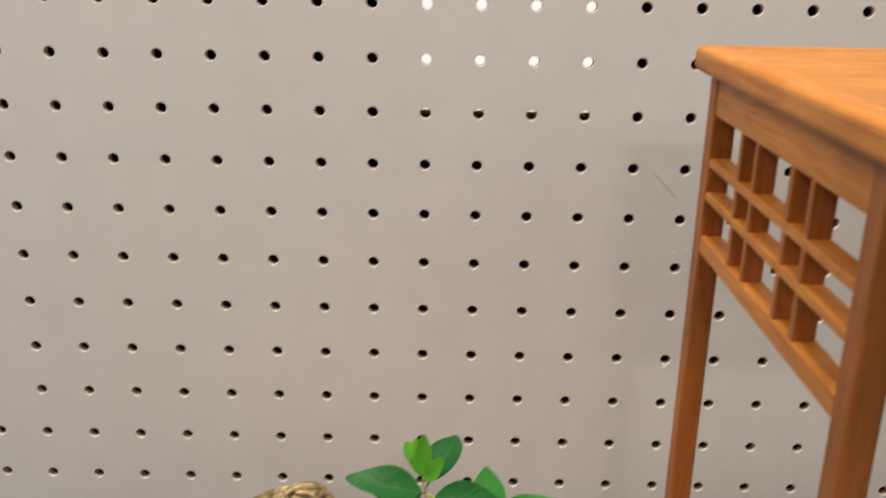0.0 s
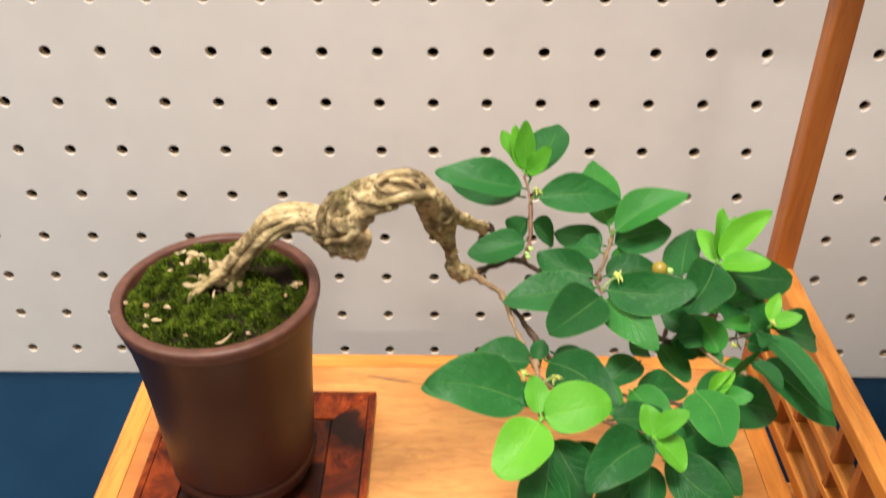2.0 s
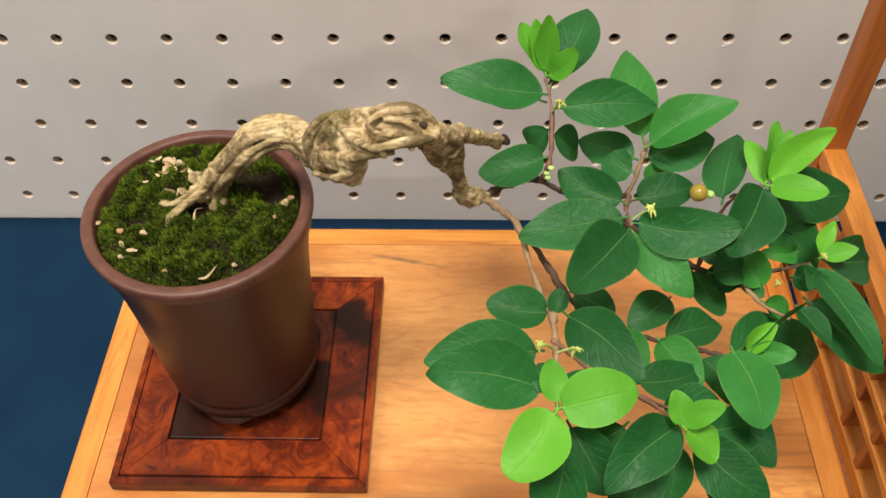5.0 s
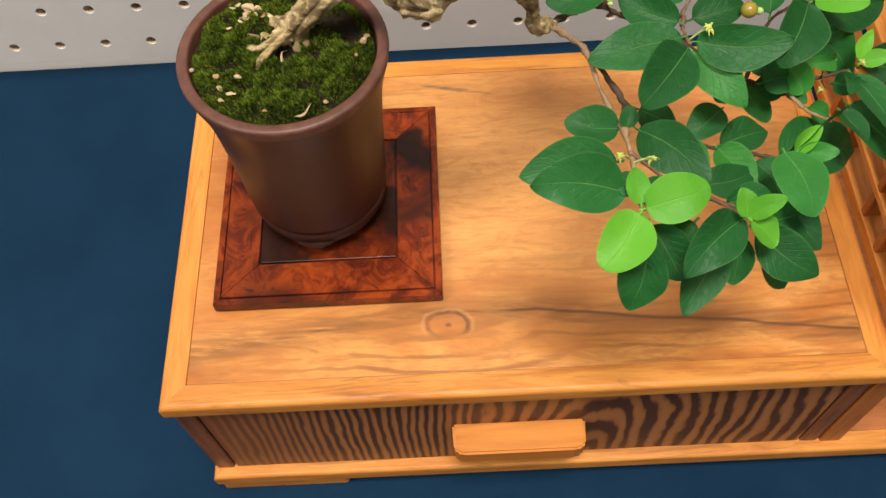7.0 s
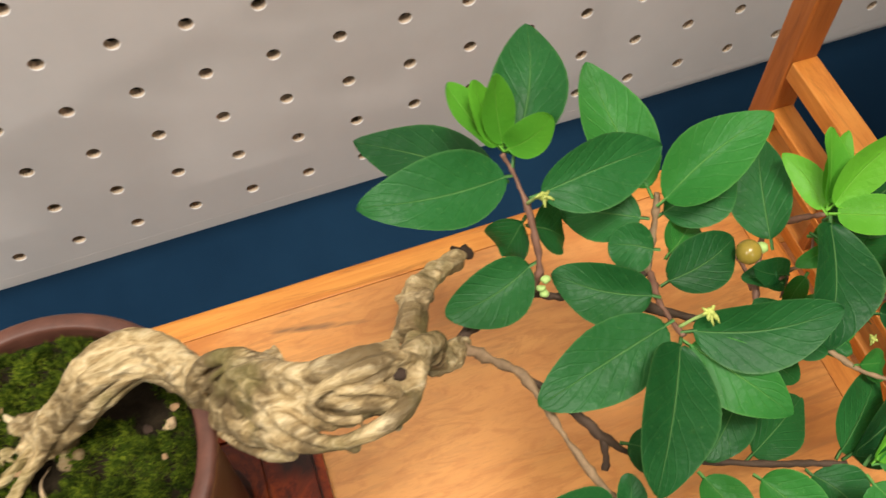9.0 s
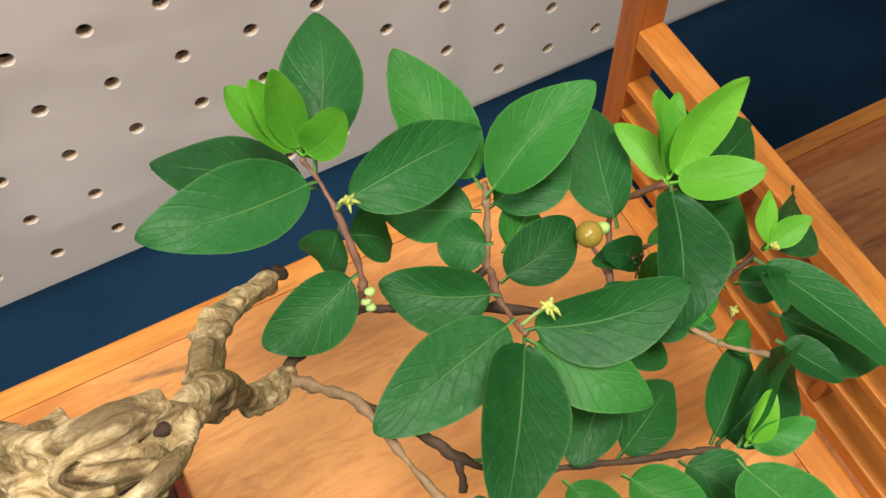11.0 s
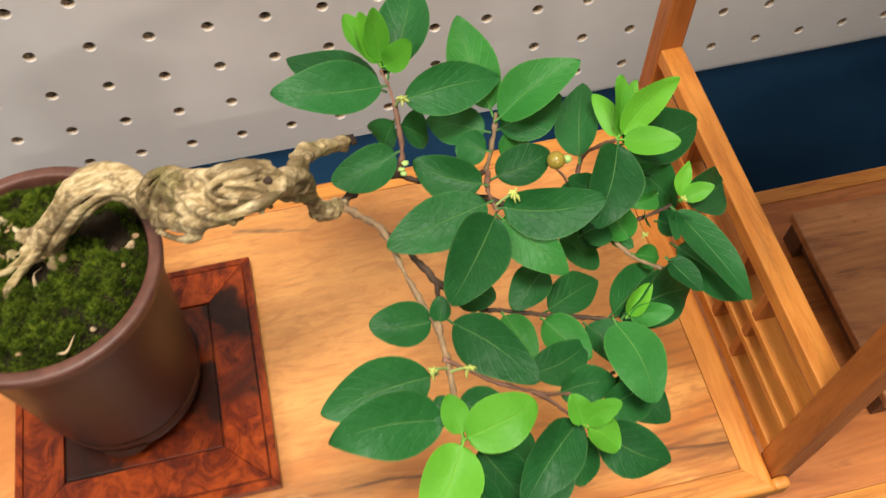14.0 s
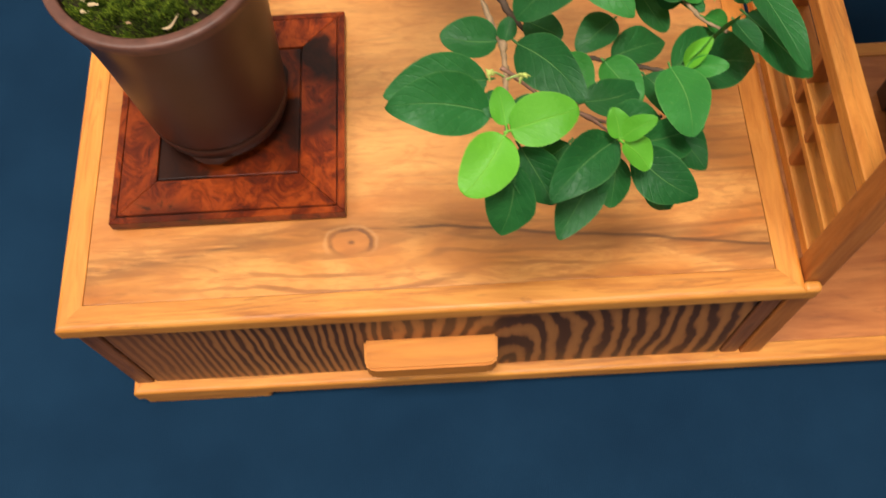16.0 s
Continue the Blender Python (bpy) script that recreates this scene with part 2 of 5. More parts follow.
def zebra_wood():
    """Drawer front: dark stripes that stand upright at the ends and arch round a heart right of the pull."""
    m, nt, b = nodes_of("zebra_wood", 0.5, spec=0.3)
    sep = nt.nodes.new("ShaderNodeSeparateXYZ")
    nt.links.new(coords(nt), sep.inputs[0])
    wob = noise_tex(nt, coords(nt, (35, 1, 22)), 1.0, 3, 0.5)
    x = maths(nt, "ADD", maths(nt, "SUBTRACT", sep.outputs[0], 0.036), maths(nt, "MULTIPLY", maths(nt, "SUBTRACT", wob, 0.5), 0.011))
    z = maths(nt, "MULTIPLY", maths(nt, "SUBTRACT", sep.outputs[2], 0.018), 0.3)
    r = maths(nt, "SQRT", maths(nt, "ADD", maths(nt, "MULTIPLY", x, x), maths(nt, "MULTIPLY", z, z)))
    left = maths(nt, "MAXIMUM", maths(nt, "MULTIPLY", maths(nt, "ADD", sep.outputs[0], 0.012), -1.0), 0.0)
    phase = maths(nt, "ADD", maths(nt, "MULTIPLY", r, 950.0), maths(nt, "MULTIPLY", left, 850.0))
    phase = maths(nt, "ADD", phase, maths(nt, "MULTIPLY", noise_tex(nt, coords(nt, (60, 1, 14)), 1.0, 4), 11.0))
    s = maths(nt, "SINE", phase)
    s = maths(nt, "ADD", maths(nt, "MULTIPLY", s, 0.6), maths(nt, "MULTIPLY", noise_tex(nt, coords(nt, (260, 200, 16)), 1.0, 5, 0.65), 1.15))
    base = ramp(nt, s, [(0.1, (0.42, 0.165, 0.047)), (0.5, (0.33, 0.12, 0.036)), (0.82, (0.11, 0.04, 0.016)), (1.0, (0.075, 0.028, 0.013))])
    ends = ramp(nt, maths(nt, "MULTIPLY", maths(nt, "ADD", sep.outputs[0], 0.122), 9.0), [(0.05, (1, 1, 1)), (0.55, (0, 0, 0))])
    base = mix(nt, maths(nt, "MULTIPLY", ends, 0.85), base, (0.27, 0.09, 0.033))
    fine = noise_tex(nt, coords(nt, (900, 900, 50)), 1.0, 3, 0.6)
    base = mix(nt, maths(nt, "MULTIPLY", fine, 0.25), base, (0.12, 0.05, 0.02))
    nt.links.new(base, b.inputs["Base Color"])
    bump(nt, b, s, 0.15, 0.0003)
    return m


ZEBRA = zebra_wood()


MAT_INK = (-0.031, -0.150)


def burl(name, red=1.0, inky=0.0, spot=0.0):
    m, nt, b = nodes_of(name, 0.3, spec=0.2)
    n1 = noise_tex(nt, coords(nt, (105, 80, 80)), 1.0, 8, 0.75, 0.9)
    n2 = noise_tex(nt, coords(nt, (150, 260, 200), loc=(2, 5, 1)), 1.0, 5, 0.65, 1.0)
    big = noise_tex(nt, coords(nt, (24, 24, 24), loc=(4.2, 0.6, 1)), 1.0, 3, 0.5, 0.8)
    base = ramp(nt, n1, [(0.34, (0.03, 0.006, 0.003)), (0.45, (0.17 * red, 0.022 * red, 0.0045 * red)), (0.56, (0.42 * red, 0.066 * red, 0.009 * red)), (0.7, (0.5 * red, 0.1 * red, 0.014 * red))])
    base = mix(nt, maths(nt, "MULTIPLY", n2, 0.55), base, (0.06, 0.01, 0.004))
    sep = nt.nodes.new("ShaderNodeSeparateXYZ")
    nt.links.new(coords(nt), sep.inputs[0])
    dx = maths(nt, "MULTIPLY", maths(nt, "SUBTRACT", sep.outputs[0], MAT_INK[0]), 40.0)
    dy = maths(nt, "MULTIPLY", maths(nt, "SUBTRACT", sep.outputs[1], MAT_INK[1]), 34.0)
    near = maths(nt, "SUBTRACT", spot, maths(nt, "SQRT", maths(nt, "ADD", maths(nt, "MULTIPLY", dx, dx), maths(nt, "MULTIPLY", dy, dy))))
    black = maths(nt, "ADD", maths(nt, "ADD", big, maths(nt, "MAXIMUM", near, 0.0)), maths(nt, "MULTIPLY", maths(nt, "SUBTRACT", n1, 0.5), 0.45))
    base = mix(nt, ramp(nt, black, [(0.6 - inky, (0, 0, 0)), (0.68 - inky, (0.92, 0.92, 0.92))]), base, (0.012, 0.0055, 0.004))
    nt.links.new(base, b.inputs["Base Color"])
    bump(nt, b, n2, 0.05, 0.0003)
    return m


BURL = burl("red_burl", 0.74, -0.06)
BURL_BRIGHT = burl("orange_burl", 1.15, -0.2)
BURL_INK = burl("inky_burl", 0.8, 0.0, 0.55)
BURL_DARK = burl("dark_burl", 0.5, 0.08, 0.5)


def pot_clay():
    m, nt, b = nodes_of("purple_clay", 0.38, spec=0.3)
    n = noise_tex(nt, coords(nt, (900, 900, 500)), 1.0, 3)
    big = noise_tex(nt, coords(nt, (26, 26, 16)), 1.0, 4)
    base = mix(nt, ramp(nt, big, [(0.35, (0, 0, 0)), (0.7, (1, 1, 1))]), (0.028, 0.0095, 0.0065), (0.044, 0.016, 0.0105))
    base = mix(nt, maths(nt, "MULTIPLY", n, 0.15), base, (0.06, 0.026, 0.018))
    nt.links.new(base, b.inputs["Base Color"])
    nt.links.new(ramp(nt, big, [(0.3, (0.34,) * 3), (0.7, (0.42,) * 3)]), b.inputs["Roughness"])
    bump(nt, b, n, 0.03, 0.0002)
    return m


POT = pot_clay()


def plain(name, colour, rough=0.6, var=0.25, scale=80, relief=0.2, dist=0.0006, spec=0.4):
    m, nt, b = nodes_of(name, rough, spec=spec)
    n = noise_tex(nt, coords(nt), scale, 5, 0.6)
    n2 = noise_tex(nt, coords(nt, loc=(1.7, 2.3, 0.4)), scale * 0.16, 3, 0.5)
    f = maths(nt, "ADD", maths(nt, "MULTIPLY", n, 0.6), maths(nt, "MULTIPLY", n2, 0.4))
    base = ramp(nt, f, [(0.32, tuple(c * (1 - var) for c in colour)), (0.66, tuple(min(1, c * (1 + var)) for c in colour))])
    nt.links.new(base, b.inputs["Base Color"])
    bump(nt, b, n, relief, dist)
    return m


RIMCLAY = plain("rim_clay", (0.105, 0.042, 0.028), 0.45, 0.35, 300, 0.15, 0.0004)
PEG = plain("pegboard_paint", (0.66, 0.63, 0.605), 0.55, 0.04, 45, 0.05, 0.0003)
CHIPPED = plain("chipped_paint", (0.85, 0.82, 0.78), 0.8, 0.05, 300)
SCRATCH = plain("scratch_grey", (0.56, 0.53, 0.5), 0.6, 0.1, 300)
HARDBOARD = plain("raw_hardboard", (0.52, 0.4, 0.28), 0.8, 0.15, 300)
PLASTER = plain("plaster", (0.3, 0.285, 0.26), 0.8, 0.05, 20)
FLOORM = plain("vinyl_floor", (0.16, 0.15, 0.14), 0.4, 0.12, 8)


def cloth_mat():
    m, nt, b = nodes_of("navy_cloth", 0.92, spec=0.05)
    big = noise_tex(nt, coords(nt), 14, 4, 0.6)
    v = coords(nt)
    w1 = add(nt, "ShaderNodeTexWave", wave=("BANDS", "X"), ins={"Scale": 420.0, "Distortion": 1.5, "Detail": 2.0})
    w2 = add(nt, "ShaderNodeTexWave", wave=("BANDS", "Y"), ins={"Scale": 420.0, "Distortion": 1.5, "Detail": 2.0})
    nt.links.new(v, w1.inputs[0]), nt.links.new(v, w2.inputs[0])
    weave = maths(nt, "MULTIPLY", w1.outputs[1], w2.outputs[1])
    fleck = noise_tex(nt, coords(nt), 900, 3, 0.7)
    base = ramp(nt, big, [(0.3, (0.0050, 0.0195, 0.044)), (0.7, (0.0078, 0.0285, 0.061))])
    base = mix(nt, maths(nt, "MULTIPLY", weave, 0.3), base, (0.012, 0.043, 0.088))
    base = mix(nt, ramp(nt, fleck, [(0.66, (0, 0, 0)), (0.76, (0.25, 0.25, 0.25))]), base, (0.05, 0.07, 0.1))
    nt.links.new(base, b.inputs["Base Color"])
    bump(nt, b, weave, 0.25, 0.0004)
    return m


CLOTH = cloth_mat()


# ---- mesh helpers ----
def mesh_object(name, bm, material, smooth=False):
    me = bpy.data.meshes.new(name)
    bm.to_mesh(me)
    bm.free()
    if smooth:
        for p in me.polygons:
            p.use_smooth = True
    me.materials.append(material)
    return new(name, me)


def part(name, bm, material, parent, label="", smooth=False):
    ob = mesh_object(name, bm, material, smooth)
    ob.parent = parent
    if label:
        ob["label"] = label
    return ob


def thing(name, label, category, at=(0, 0, 0), group="", kind=""):
    ob = new(name)
    ob.empty_display_size = 0.01
    ob["base"] = [float(v) for v in at]
    return tagged(ob, label, category, group, kind)


def box(x0, x1, y0, y1, z0, z1, bevel=0.0006, seg=2, bm=None):
    own = bm is None
    bm = bmesh.new() if own else bm
    vs = bmesh.ops.create_cube(bm, size=1)["verts"]
    for v in vs:
        v.co = Vector(((x0 + x1) / 2 + v.co.x * (x1 - x0), (y0 + y1) / 2 + v.co.y * (y1 - y0), (z0 + z1) / 2 + v.co.z * (z1 - z0)))
    if bevel:
        es = list({e for v in vs for e in v.link_edges})
        bmesh.ops.bevel(bm, geom=es, offset=bevel, segments=seg, affect="EDGES", profile=0.5)
    return bm


def structure(name, bm, material, label, category):
    return tagged(mesh_object(name, bm, material), label, category, kind="structure")


# ---- pegboard wall ----
PITCH, ROW14 = 0.0254, 0.017
CLOTH_Z = -0.0025


def pegboard(x0, x1, r_low, r_high, thick=0.0042, radius=0.0026, sides=12):
    """A sheet with a drilled hole in each cell; column 0 is at x = 0."""
    verts, faces = [], []
    h = PITCH / 2
    for i in range(x0, x1 + 1):
        for r in range(r_high, r_low + 1):
            cx, cz = i * PITCH, ROW14 + (14 - r) * PITCH
            n = len(verts)
            ring, outer = [], []
            for k in range(sides):
                a = 2 * math.pi * (k + 0.5) / sides
                c, s = math.cos(a), math.sin(a)
                q = max(abs(c), abs(s))
                ring.append((cx + radius * c, cz + radius * s))
                outer.append((c, s, q))
            lip = [(cx + (p[0] - cx) * 1.12, cz + (p[1] - cz) * 1.12) for p in ring]
            corner = [(cx + h * c / q, cz + h * s / q) for c, s, q in outer]
            corners = [(cx + h, cz + h), (cx - h, cz + h), (cx - h, cz - h), (cx + h, cz - h)]
            for loop, y in ((corner, 0.0), (lip, 0.0), (ring, 0.0004), (ring, thick), (corner, thick)):
                verts += [(x, y, z) for x, z in loop]
            verts += [(x, 0.0, z) for x, z in corners] + [(x, thick, z) for x, z in corners]
            base = n + 5 * sides
            for k in range(sides):
                k2 = (k + 1) % sides
                for a in range(4):
                    p, q = n + a * sides, n + (a + 1) * sides
                    faces.append((p + k, p + k2, q + k2, q + k))
            for j in range(4):
                k = {0: 1, 1: 4, 2: 7, 3: 10}[j]
                faces.append((n + k, base + j, n + (k + 1) % sides))
                faces.append((n + 4 * sides + (k + 1) % sides, base + 4 + j, n + 4 * sides + k))
    me = bpy.data.meshes.new("wall_back")
    me.from_pydata(verts, [], faces)
    me.update()
    me.materials.append(PEG)
    me.materials.append(HARDBOARD)
    for p in me.polygons:
        if abs(p.normal.y) < 0.5:
            p.material_index = 1
    return tagged(new("wall_back", me), "light warm grey painted pegboard with rows of round holes", "pegboard wall", kind="structure")


wall = pegboard(-30, 30, 14, -12)
zl, zh = ROW14 - PITCH / 2, ROW14 + 26.5 * PITCH
xe = 30.5 * PITCH
structure("wall_back_lower", box(-xe, xe, 0.0, 0.0042, -0.76, zl - 0.0001, 0), PEG, "plain lower strip of the grey pegboard", "wall")
for cx, cz, sx, sz, tilt in ((6.0, 6.83, 0.0034, 0.0022, 0.2), (0.13, 4.9, 0.0022, 0.0012, 0), (6.40, 10.14, 0.0062, 0.0026, 0.25), (6.55, 10.27, 0.0044, 0.0024, 0.6), (6.30, 10.02, 0.0026, 0.0012, 0.1),
                             (5.95, 9.36, 0.0016, 0.0006, 0.1), (6.2, 9.42, 0.0012, 0.0006, 0.2), (6.46, 9.45, 0.0028, 0.0008, 0.7), (7.0, 9.66, 0.009, 0.0006, 0.02), (7.6, 9.68, 0.012, 0.0006, 0.02), (7.4, 9.31, 0.014, 0.0004, -0.02),
                             (4.95, 3.84, 0.0030, 0.0009, 0.05), (2.0, 9.8, 0.0012, 0.001, 0)):
    bm = bmesh.new()
    for v in bmesh.ops.create_icosphere(bm, subdivisions=2, radius=1.0)["verts"]:
        rag = 1 + 0.35 * noise.noise(v.co * 2.3 + Vector((cx, cz, 0)))
        x, z = v.co.x * sx / 2 * rag, v.co.z * sz / 2 * rag
        v.co = Vector((cx * PITCH + x * math.cos(tilt) - z * math.sin(tilt), -0.0001 + v.co.y * 0.00012, ROW14 + cz * PITCH + x * math.sin(tilt) + z * math.cos(tilt)))
    part("paint_chip", bm, CHIPPED, wall, "small white chipped spot")
bm = bmesh.new()
for v in bmesh.ops.create_cube(bm, size=1.0)["verts"]:
    x, z = v.co.x * 0.0185, v.co.z * (0.0007 if v.co.x < 0 else 0.0003)
    v.co = Vector((5.65 * PITCH + x * 0.707 + z * 0.707, -0.0001 + v.co.y * 0.0001, ROW14 + 10.69 * PITCH - x * 0.707 + z * 0.707))
part("scratch", bm, SCRATCH, wall, "thin grey diagonal scratch")
# the room that closes the place
structure("wall_upper", box(-3, 3, 0.0, 0.05, zh + 0.0001, 1.9, 0), PLASTER, "plain pale wall above the pegboard", "wall")
structure("wall_back_left", box(-3, -xe - 0.0001, 0.0, 0.05, -0.76, zh, 0), PLASTER, "plain pale wall beside the pegboard", "wall")
structure("wall_back_right", box(xe + 0.0001, 3, 0.0, 0.05, -0.76, zh, 0), PLASTER, "plain pale wall beside the pegboard", "wall")
structure("wall_left", box(-3.05, -3, -4, 1.2, -0.76, 1.9, 0), PLASTER, "plain pale wall of the room", "wall")
structure("wall_right", box(3, 3.05, -4, 1.2, -0.76, 1.9, 0), PLASTER, "plain pale wall of the room", "wall")
structure("wall_front", box(-3, 3, -4.05, -4, -0.76, 1.9, 0), PLASTER, "plain pale wall behind the visitor", "wall")
# added backdrop: its dark colour stands in for the shaded cavity behind the holes
structure("wall_far", box(-3, 3, 1.2, 1.25, -0.76, 1.9, 0), DARKWOOD, "added wall coloured dark for the shaded gap behind the pegboard", "wall")
structure("floor", box(-3.05, 3.05, -4.05, 1.25, -0.8, -0.76, 0), FLOORM, "grey vinyl floor of the room", "floor")
structure("ceiling", box(-3.05, 3.05, -4.05, 1.25, 1.9, 1.95, 0), PLASTER, "plain white ceiling of the room", "ceiling")


def glow(name, colour, strength):
    m = bpy.data.materials.new(name)
    m.use_nodes = True
    nt = m.node_tree
    nt.nodes.remove(nt.nodes["Principled BSDF"])
    e = add(nt, "ShaderNodeEmission", ins={"Color": (*colour, 1), "Strength": strength})
    nt.links.new(e.outputs[0], nt.nodes["Material Output"].inputs[0])
    return m


# the lit lamp that shines through a few holes of the pegboard
back_lamp = thing("back_lamp", "bright white lamp panel glowing behind the pegboard", "lamp")
part("housing", box(-0.02, 0.158, 0.305, 0.32, 0.265, 0.42, 0.002), DARKWOOD, back_lamp)
part("diffuser", box(-0.010, 0.150, 0.30, 0.3045, 0.271, 0.415, 0.001), glow("lamp_diffuser", (1.0, 0.95, 0.88), 1.5), back_lamp, "glowing white diffuser")

part("pole", box(0.035, 0.055, 0.306, 0.318, -0.745, 0.266, 0.002), DARKWOOD, back_lamp)
part("foot", box(-0.08, 0.17, 0.2, 0.42, -0.76, -0.745, 0.003), DARKWOOD, back_lamp)

# ---- table with its cloth ----
bm = bmesh.new()
bmesh.ops.create_grid(bm, x_segments=120, y_segments=70, size=0.5)
for v in bm.verts:
    v.co.x *= 1.9
    v.co.y = -0.36 + v.co.y * 0.715
    v.co.z = CLOTH_Z + 0.0007 * (noise.noise(Vector((v.co.x * 9, v.co.y * 9, 1))) - 0.3)
    if -0.13 < v.co.x < 0.43 and -0.26 < v.co.y < -0.08:
        v.co.z = CLOTH_Z
    # the cloth rides up a little where it meets the wall
    v.co.z += 0.0038 * max(0.0, min(1.0, (v.co.y + 0.055) / 0.04))
es = [e for e in bm.edges if e.is_boundary]
out = bmesh.ops.extrude_edge_only(bm, edges=es)
for v in [g for g in out["geom"] if isinstance(g, bmesh.types.BMVert)]:
    v.co.z -= 0.25
table = thing("display_table", "table covered in a dark navy cloth", "table", (0, -0.36, -0.76))
part("tablecloth", bm, CLOTH, table, "smooth dark navy blue cloth", smooth=True)
part("tabletop", box(-0.94, 0.94, -0.71, -0.006, CLOTH_Z - 0.03, CLOTH_Z - 0.004, 0.002), WALNUT, table)
for lx in (-0.9, 0.9):
    for ly in (-0.67, -0.05):
        part("leg", box(lx - 0.02, lx + 0.02, ly - 0.02, ly + 0.02, -0.76, CLOTH_Z - 0.03, 0.002), WALNUT, table)

# ---- wooden display stand ----
stand = thing("display_stand", "orange teak tiered display stand with lattice sides and a drawer", "display stand", (0, -0.17, 0))
SL, SR, SF, SB = -0.121, 0.43, -0.247, -0.093
B0, B1 = 0.0065, 0.016


def rail_piece(side, x0, x1, y0, y1, z0, z1, w, bevel):
    """One rail of a frame: mitred ends, rounded outer edges, a fine inner edge."""
    g = 0.00002
    quad = {"front": [(x0 + g, y0), (x1 - g, y0), (x1 - w - g, y0 + w), (x0 + w + g, y0 + w)],
            "back": [(x1 - g, y1), (x0 + g, y1), (x0 + w + g, y1 - w), (x1 - w - g, y1 - w)],
            "left": [(x0, y1 - g), (x0, y0 + g), (x0 + w, y0 + w + g), (x0 + w, y1 - w - g)],
            "right": [(x1, y0 + g), (x1, y1 - g), (x1 - w, y1 - w - g), (x1 - w, y0 + w + g)]}[side]
    bm = bmesh.new()
    lo_ = [bm.verts.new((x, y, z0)) for x, y in quad]
    hi = [bm.verts.new((x, y, z1)) for x, y in quad]
    bm.faces.new(hi), bm.faces.new(lo_[::-1])
    for k in range(4):
        bm.faces.new((lo_[k], lo_[(k + 1) % 4], hi[(k + 1) % 4], hi[k]))
    bmesh.ops.recalc_face_normals(bm, faces=bm.faces)
    outer = [bm.edges.get((hi[0], hi[1])), bm.edges.get((lo_[0], lo_[1]))]
    inner = [bm.edges.get((hi[2], hi[3]))]
    bmesh.ops.bevel(bm, geom=outer, offset=bevel, segments=4, affect="EDGES", profile=0.5)
    bmesh.ops.bevel(bm, geom=[e for e in inner if e.is_valid], offset=0.00022, segments=2, affect="EDGES", profile=0.5)
    return bm


def framed_board(x0, x1, y0, y1, z0, z1, rail, name, panel_mat, bevel):
    """A board of four rails round a panel, with a fine open joint."""
    g = 0.00012
    for side, word, grain in (("front", "front", TEAK_X), ("back", "back", TEAK_X), ("left", "side", TEAK_Y), ("right", "side", TEAK_Y)):
        part(name + "_" + word + "_rail", rail_piece(side, x0, x1, y0, y1, z0, z1, rail, bevel), grain, stand)
    part(name + "_panel", box(x0 + rail + g, x1 - rail - g, y0 + rail + g, y1 - rail - g, z0 + 0.001, z1 - 0.0002, 0.0002), panel_mat, stand)


framed_board(SL, SR, SF, SB, B0, B1, 0.008, "base", TEAK_RED, 0.0016)
for fx0, fx1 in ((SL + 0.001, -0.066), (0.36, SR - 0.001)):
    for fy0, fy1 in ((SF + 0.0008, SF + 0.02), (SB - 0.02, SB - 0.001)):
        part("foot", box(fx0, fx1, fy0, fy1, CLOTH_Z + 0.0005, B0, 0.0012), TEAK_X, stand)
# drawer box
TZ0, TZ1 = 0.0905, 0.0992
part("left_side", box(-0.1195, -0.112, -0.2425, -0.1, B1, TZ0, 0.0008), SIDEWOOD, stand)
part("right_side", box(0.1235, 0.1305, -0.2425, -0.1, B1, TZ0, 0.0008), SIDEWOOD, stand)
part("back_panel", box(-0.1115, 0.123, -0.106, -0.1, B1, TZ0, 0.0005), TEAK_X, stand)
drawer = part("drawer", box(-0.111, 0.1225, -0.2422, -0.234, B1 + 0.0006, TZ0 - 0.004, 0.0006), ZEBRA, stand, "drawer front of striped zebra wood")
part("top_strip", box(-0.1115, 0.123, -0.2425, -0.235, TZ0 - 0.0035, TZ0, 0.0004), TEAK_X, stand)
bm = bmesh.new()
prof = [(-0.0200, 0.0), (-0.0195, -0.0095), (-0.0185, -0.0112), (-0.0165, -0.012), (0.0265, -0.012), (0.0288, -0.0112), (0.0299, -0.0095), (0.0304, 0.0)]
top = [bm.verts.new((x, -0.2422 + y, 0.0572)) for x, y in prof]
bm.faces.new(top)
ex = bmesh.ops.extrude_face_region(bm, geom=bm.faces[:])
for v in [g for g in ex["geom"] if isinstance(g, bmesh.types.BMVert)]:
    v.co.z -= 0.0105
bmesh.ops.recalc_face_normals(bm, faces=bm.faces)
bmesh.ops.bevel(bm, geom=bm.edges[:], offset=0.0009, segments=2, affect="EDGES")
part("drawer_pull", bm, PULLWOOD, drawer, "plain orange teak bar pull")
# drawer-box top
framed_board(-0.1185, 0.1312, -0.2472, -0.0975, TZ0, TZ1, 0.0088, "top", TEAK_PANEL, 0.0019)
part("corner_end", box(0.1305, 0.1365, -0.2472, -0.2432, TZ0, TZ1, 0.0015, 3), TEAK_X, stand)
# posts, rails and lattice
PX0, PX1 = 0.1315, 0.1415
UZ0, UZ1 = 0.3565, 0.366
for px in (PX0, 0.40):
    for py0, py1 in ((-0.243, -0.2345), (-0.1085, -0.100)):
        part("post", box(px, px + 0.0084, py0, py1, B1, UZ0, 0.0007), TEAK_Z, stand)


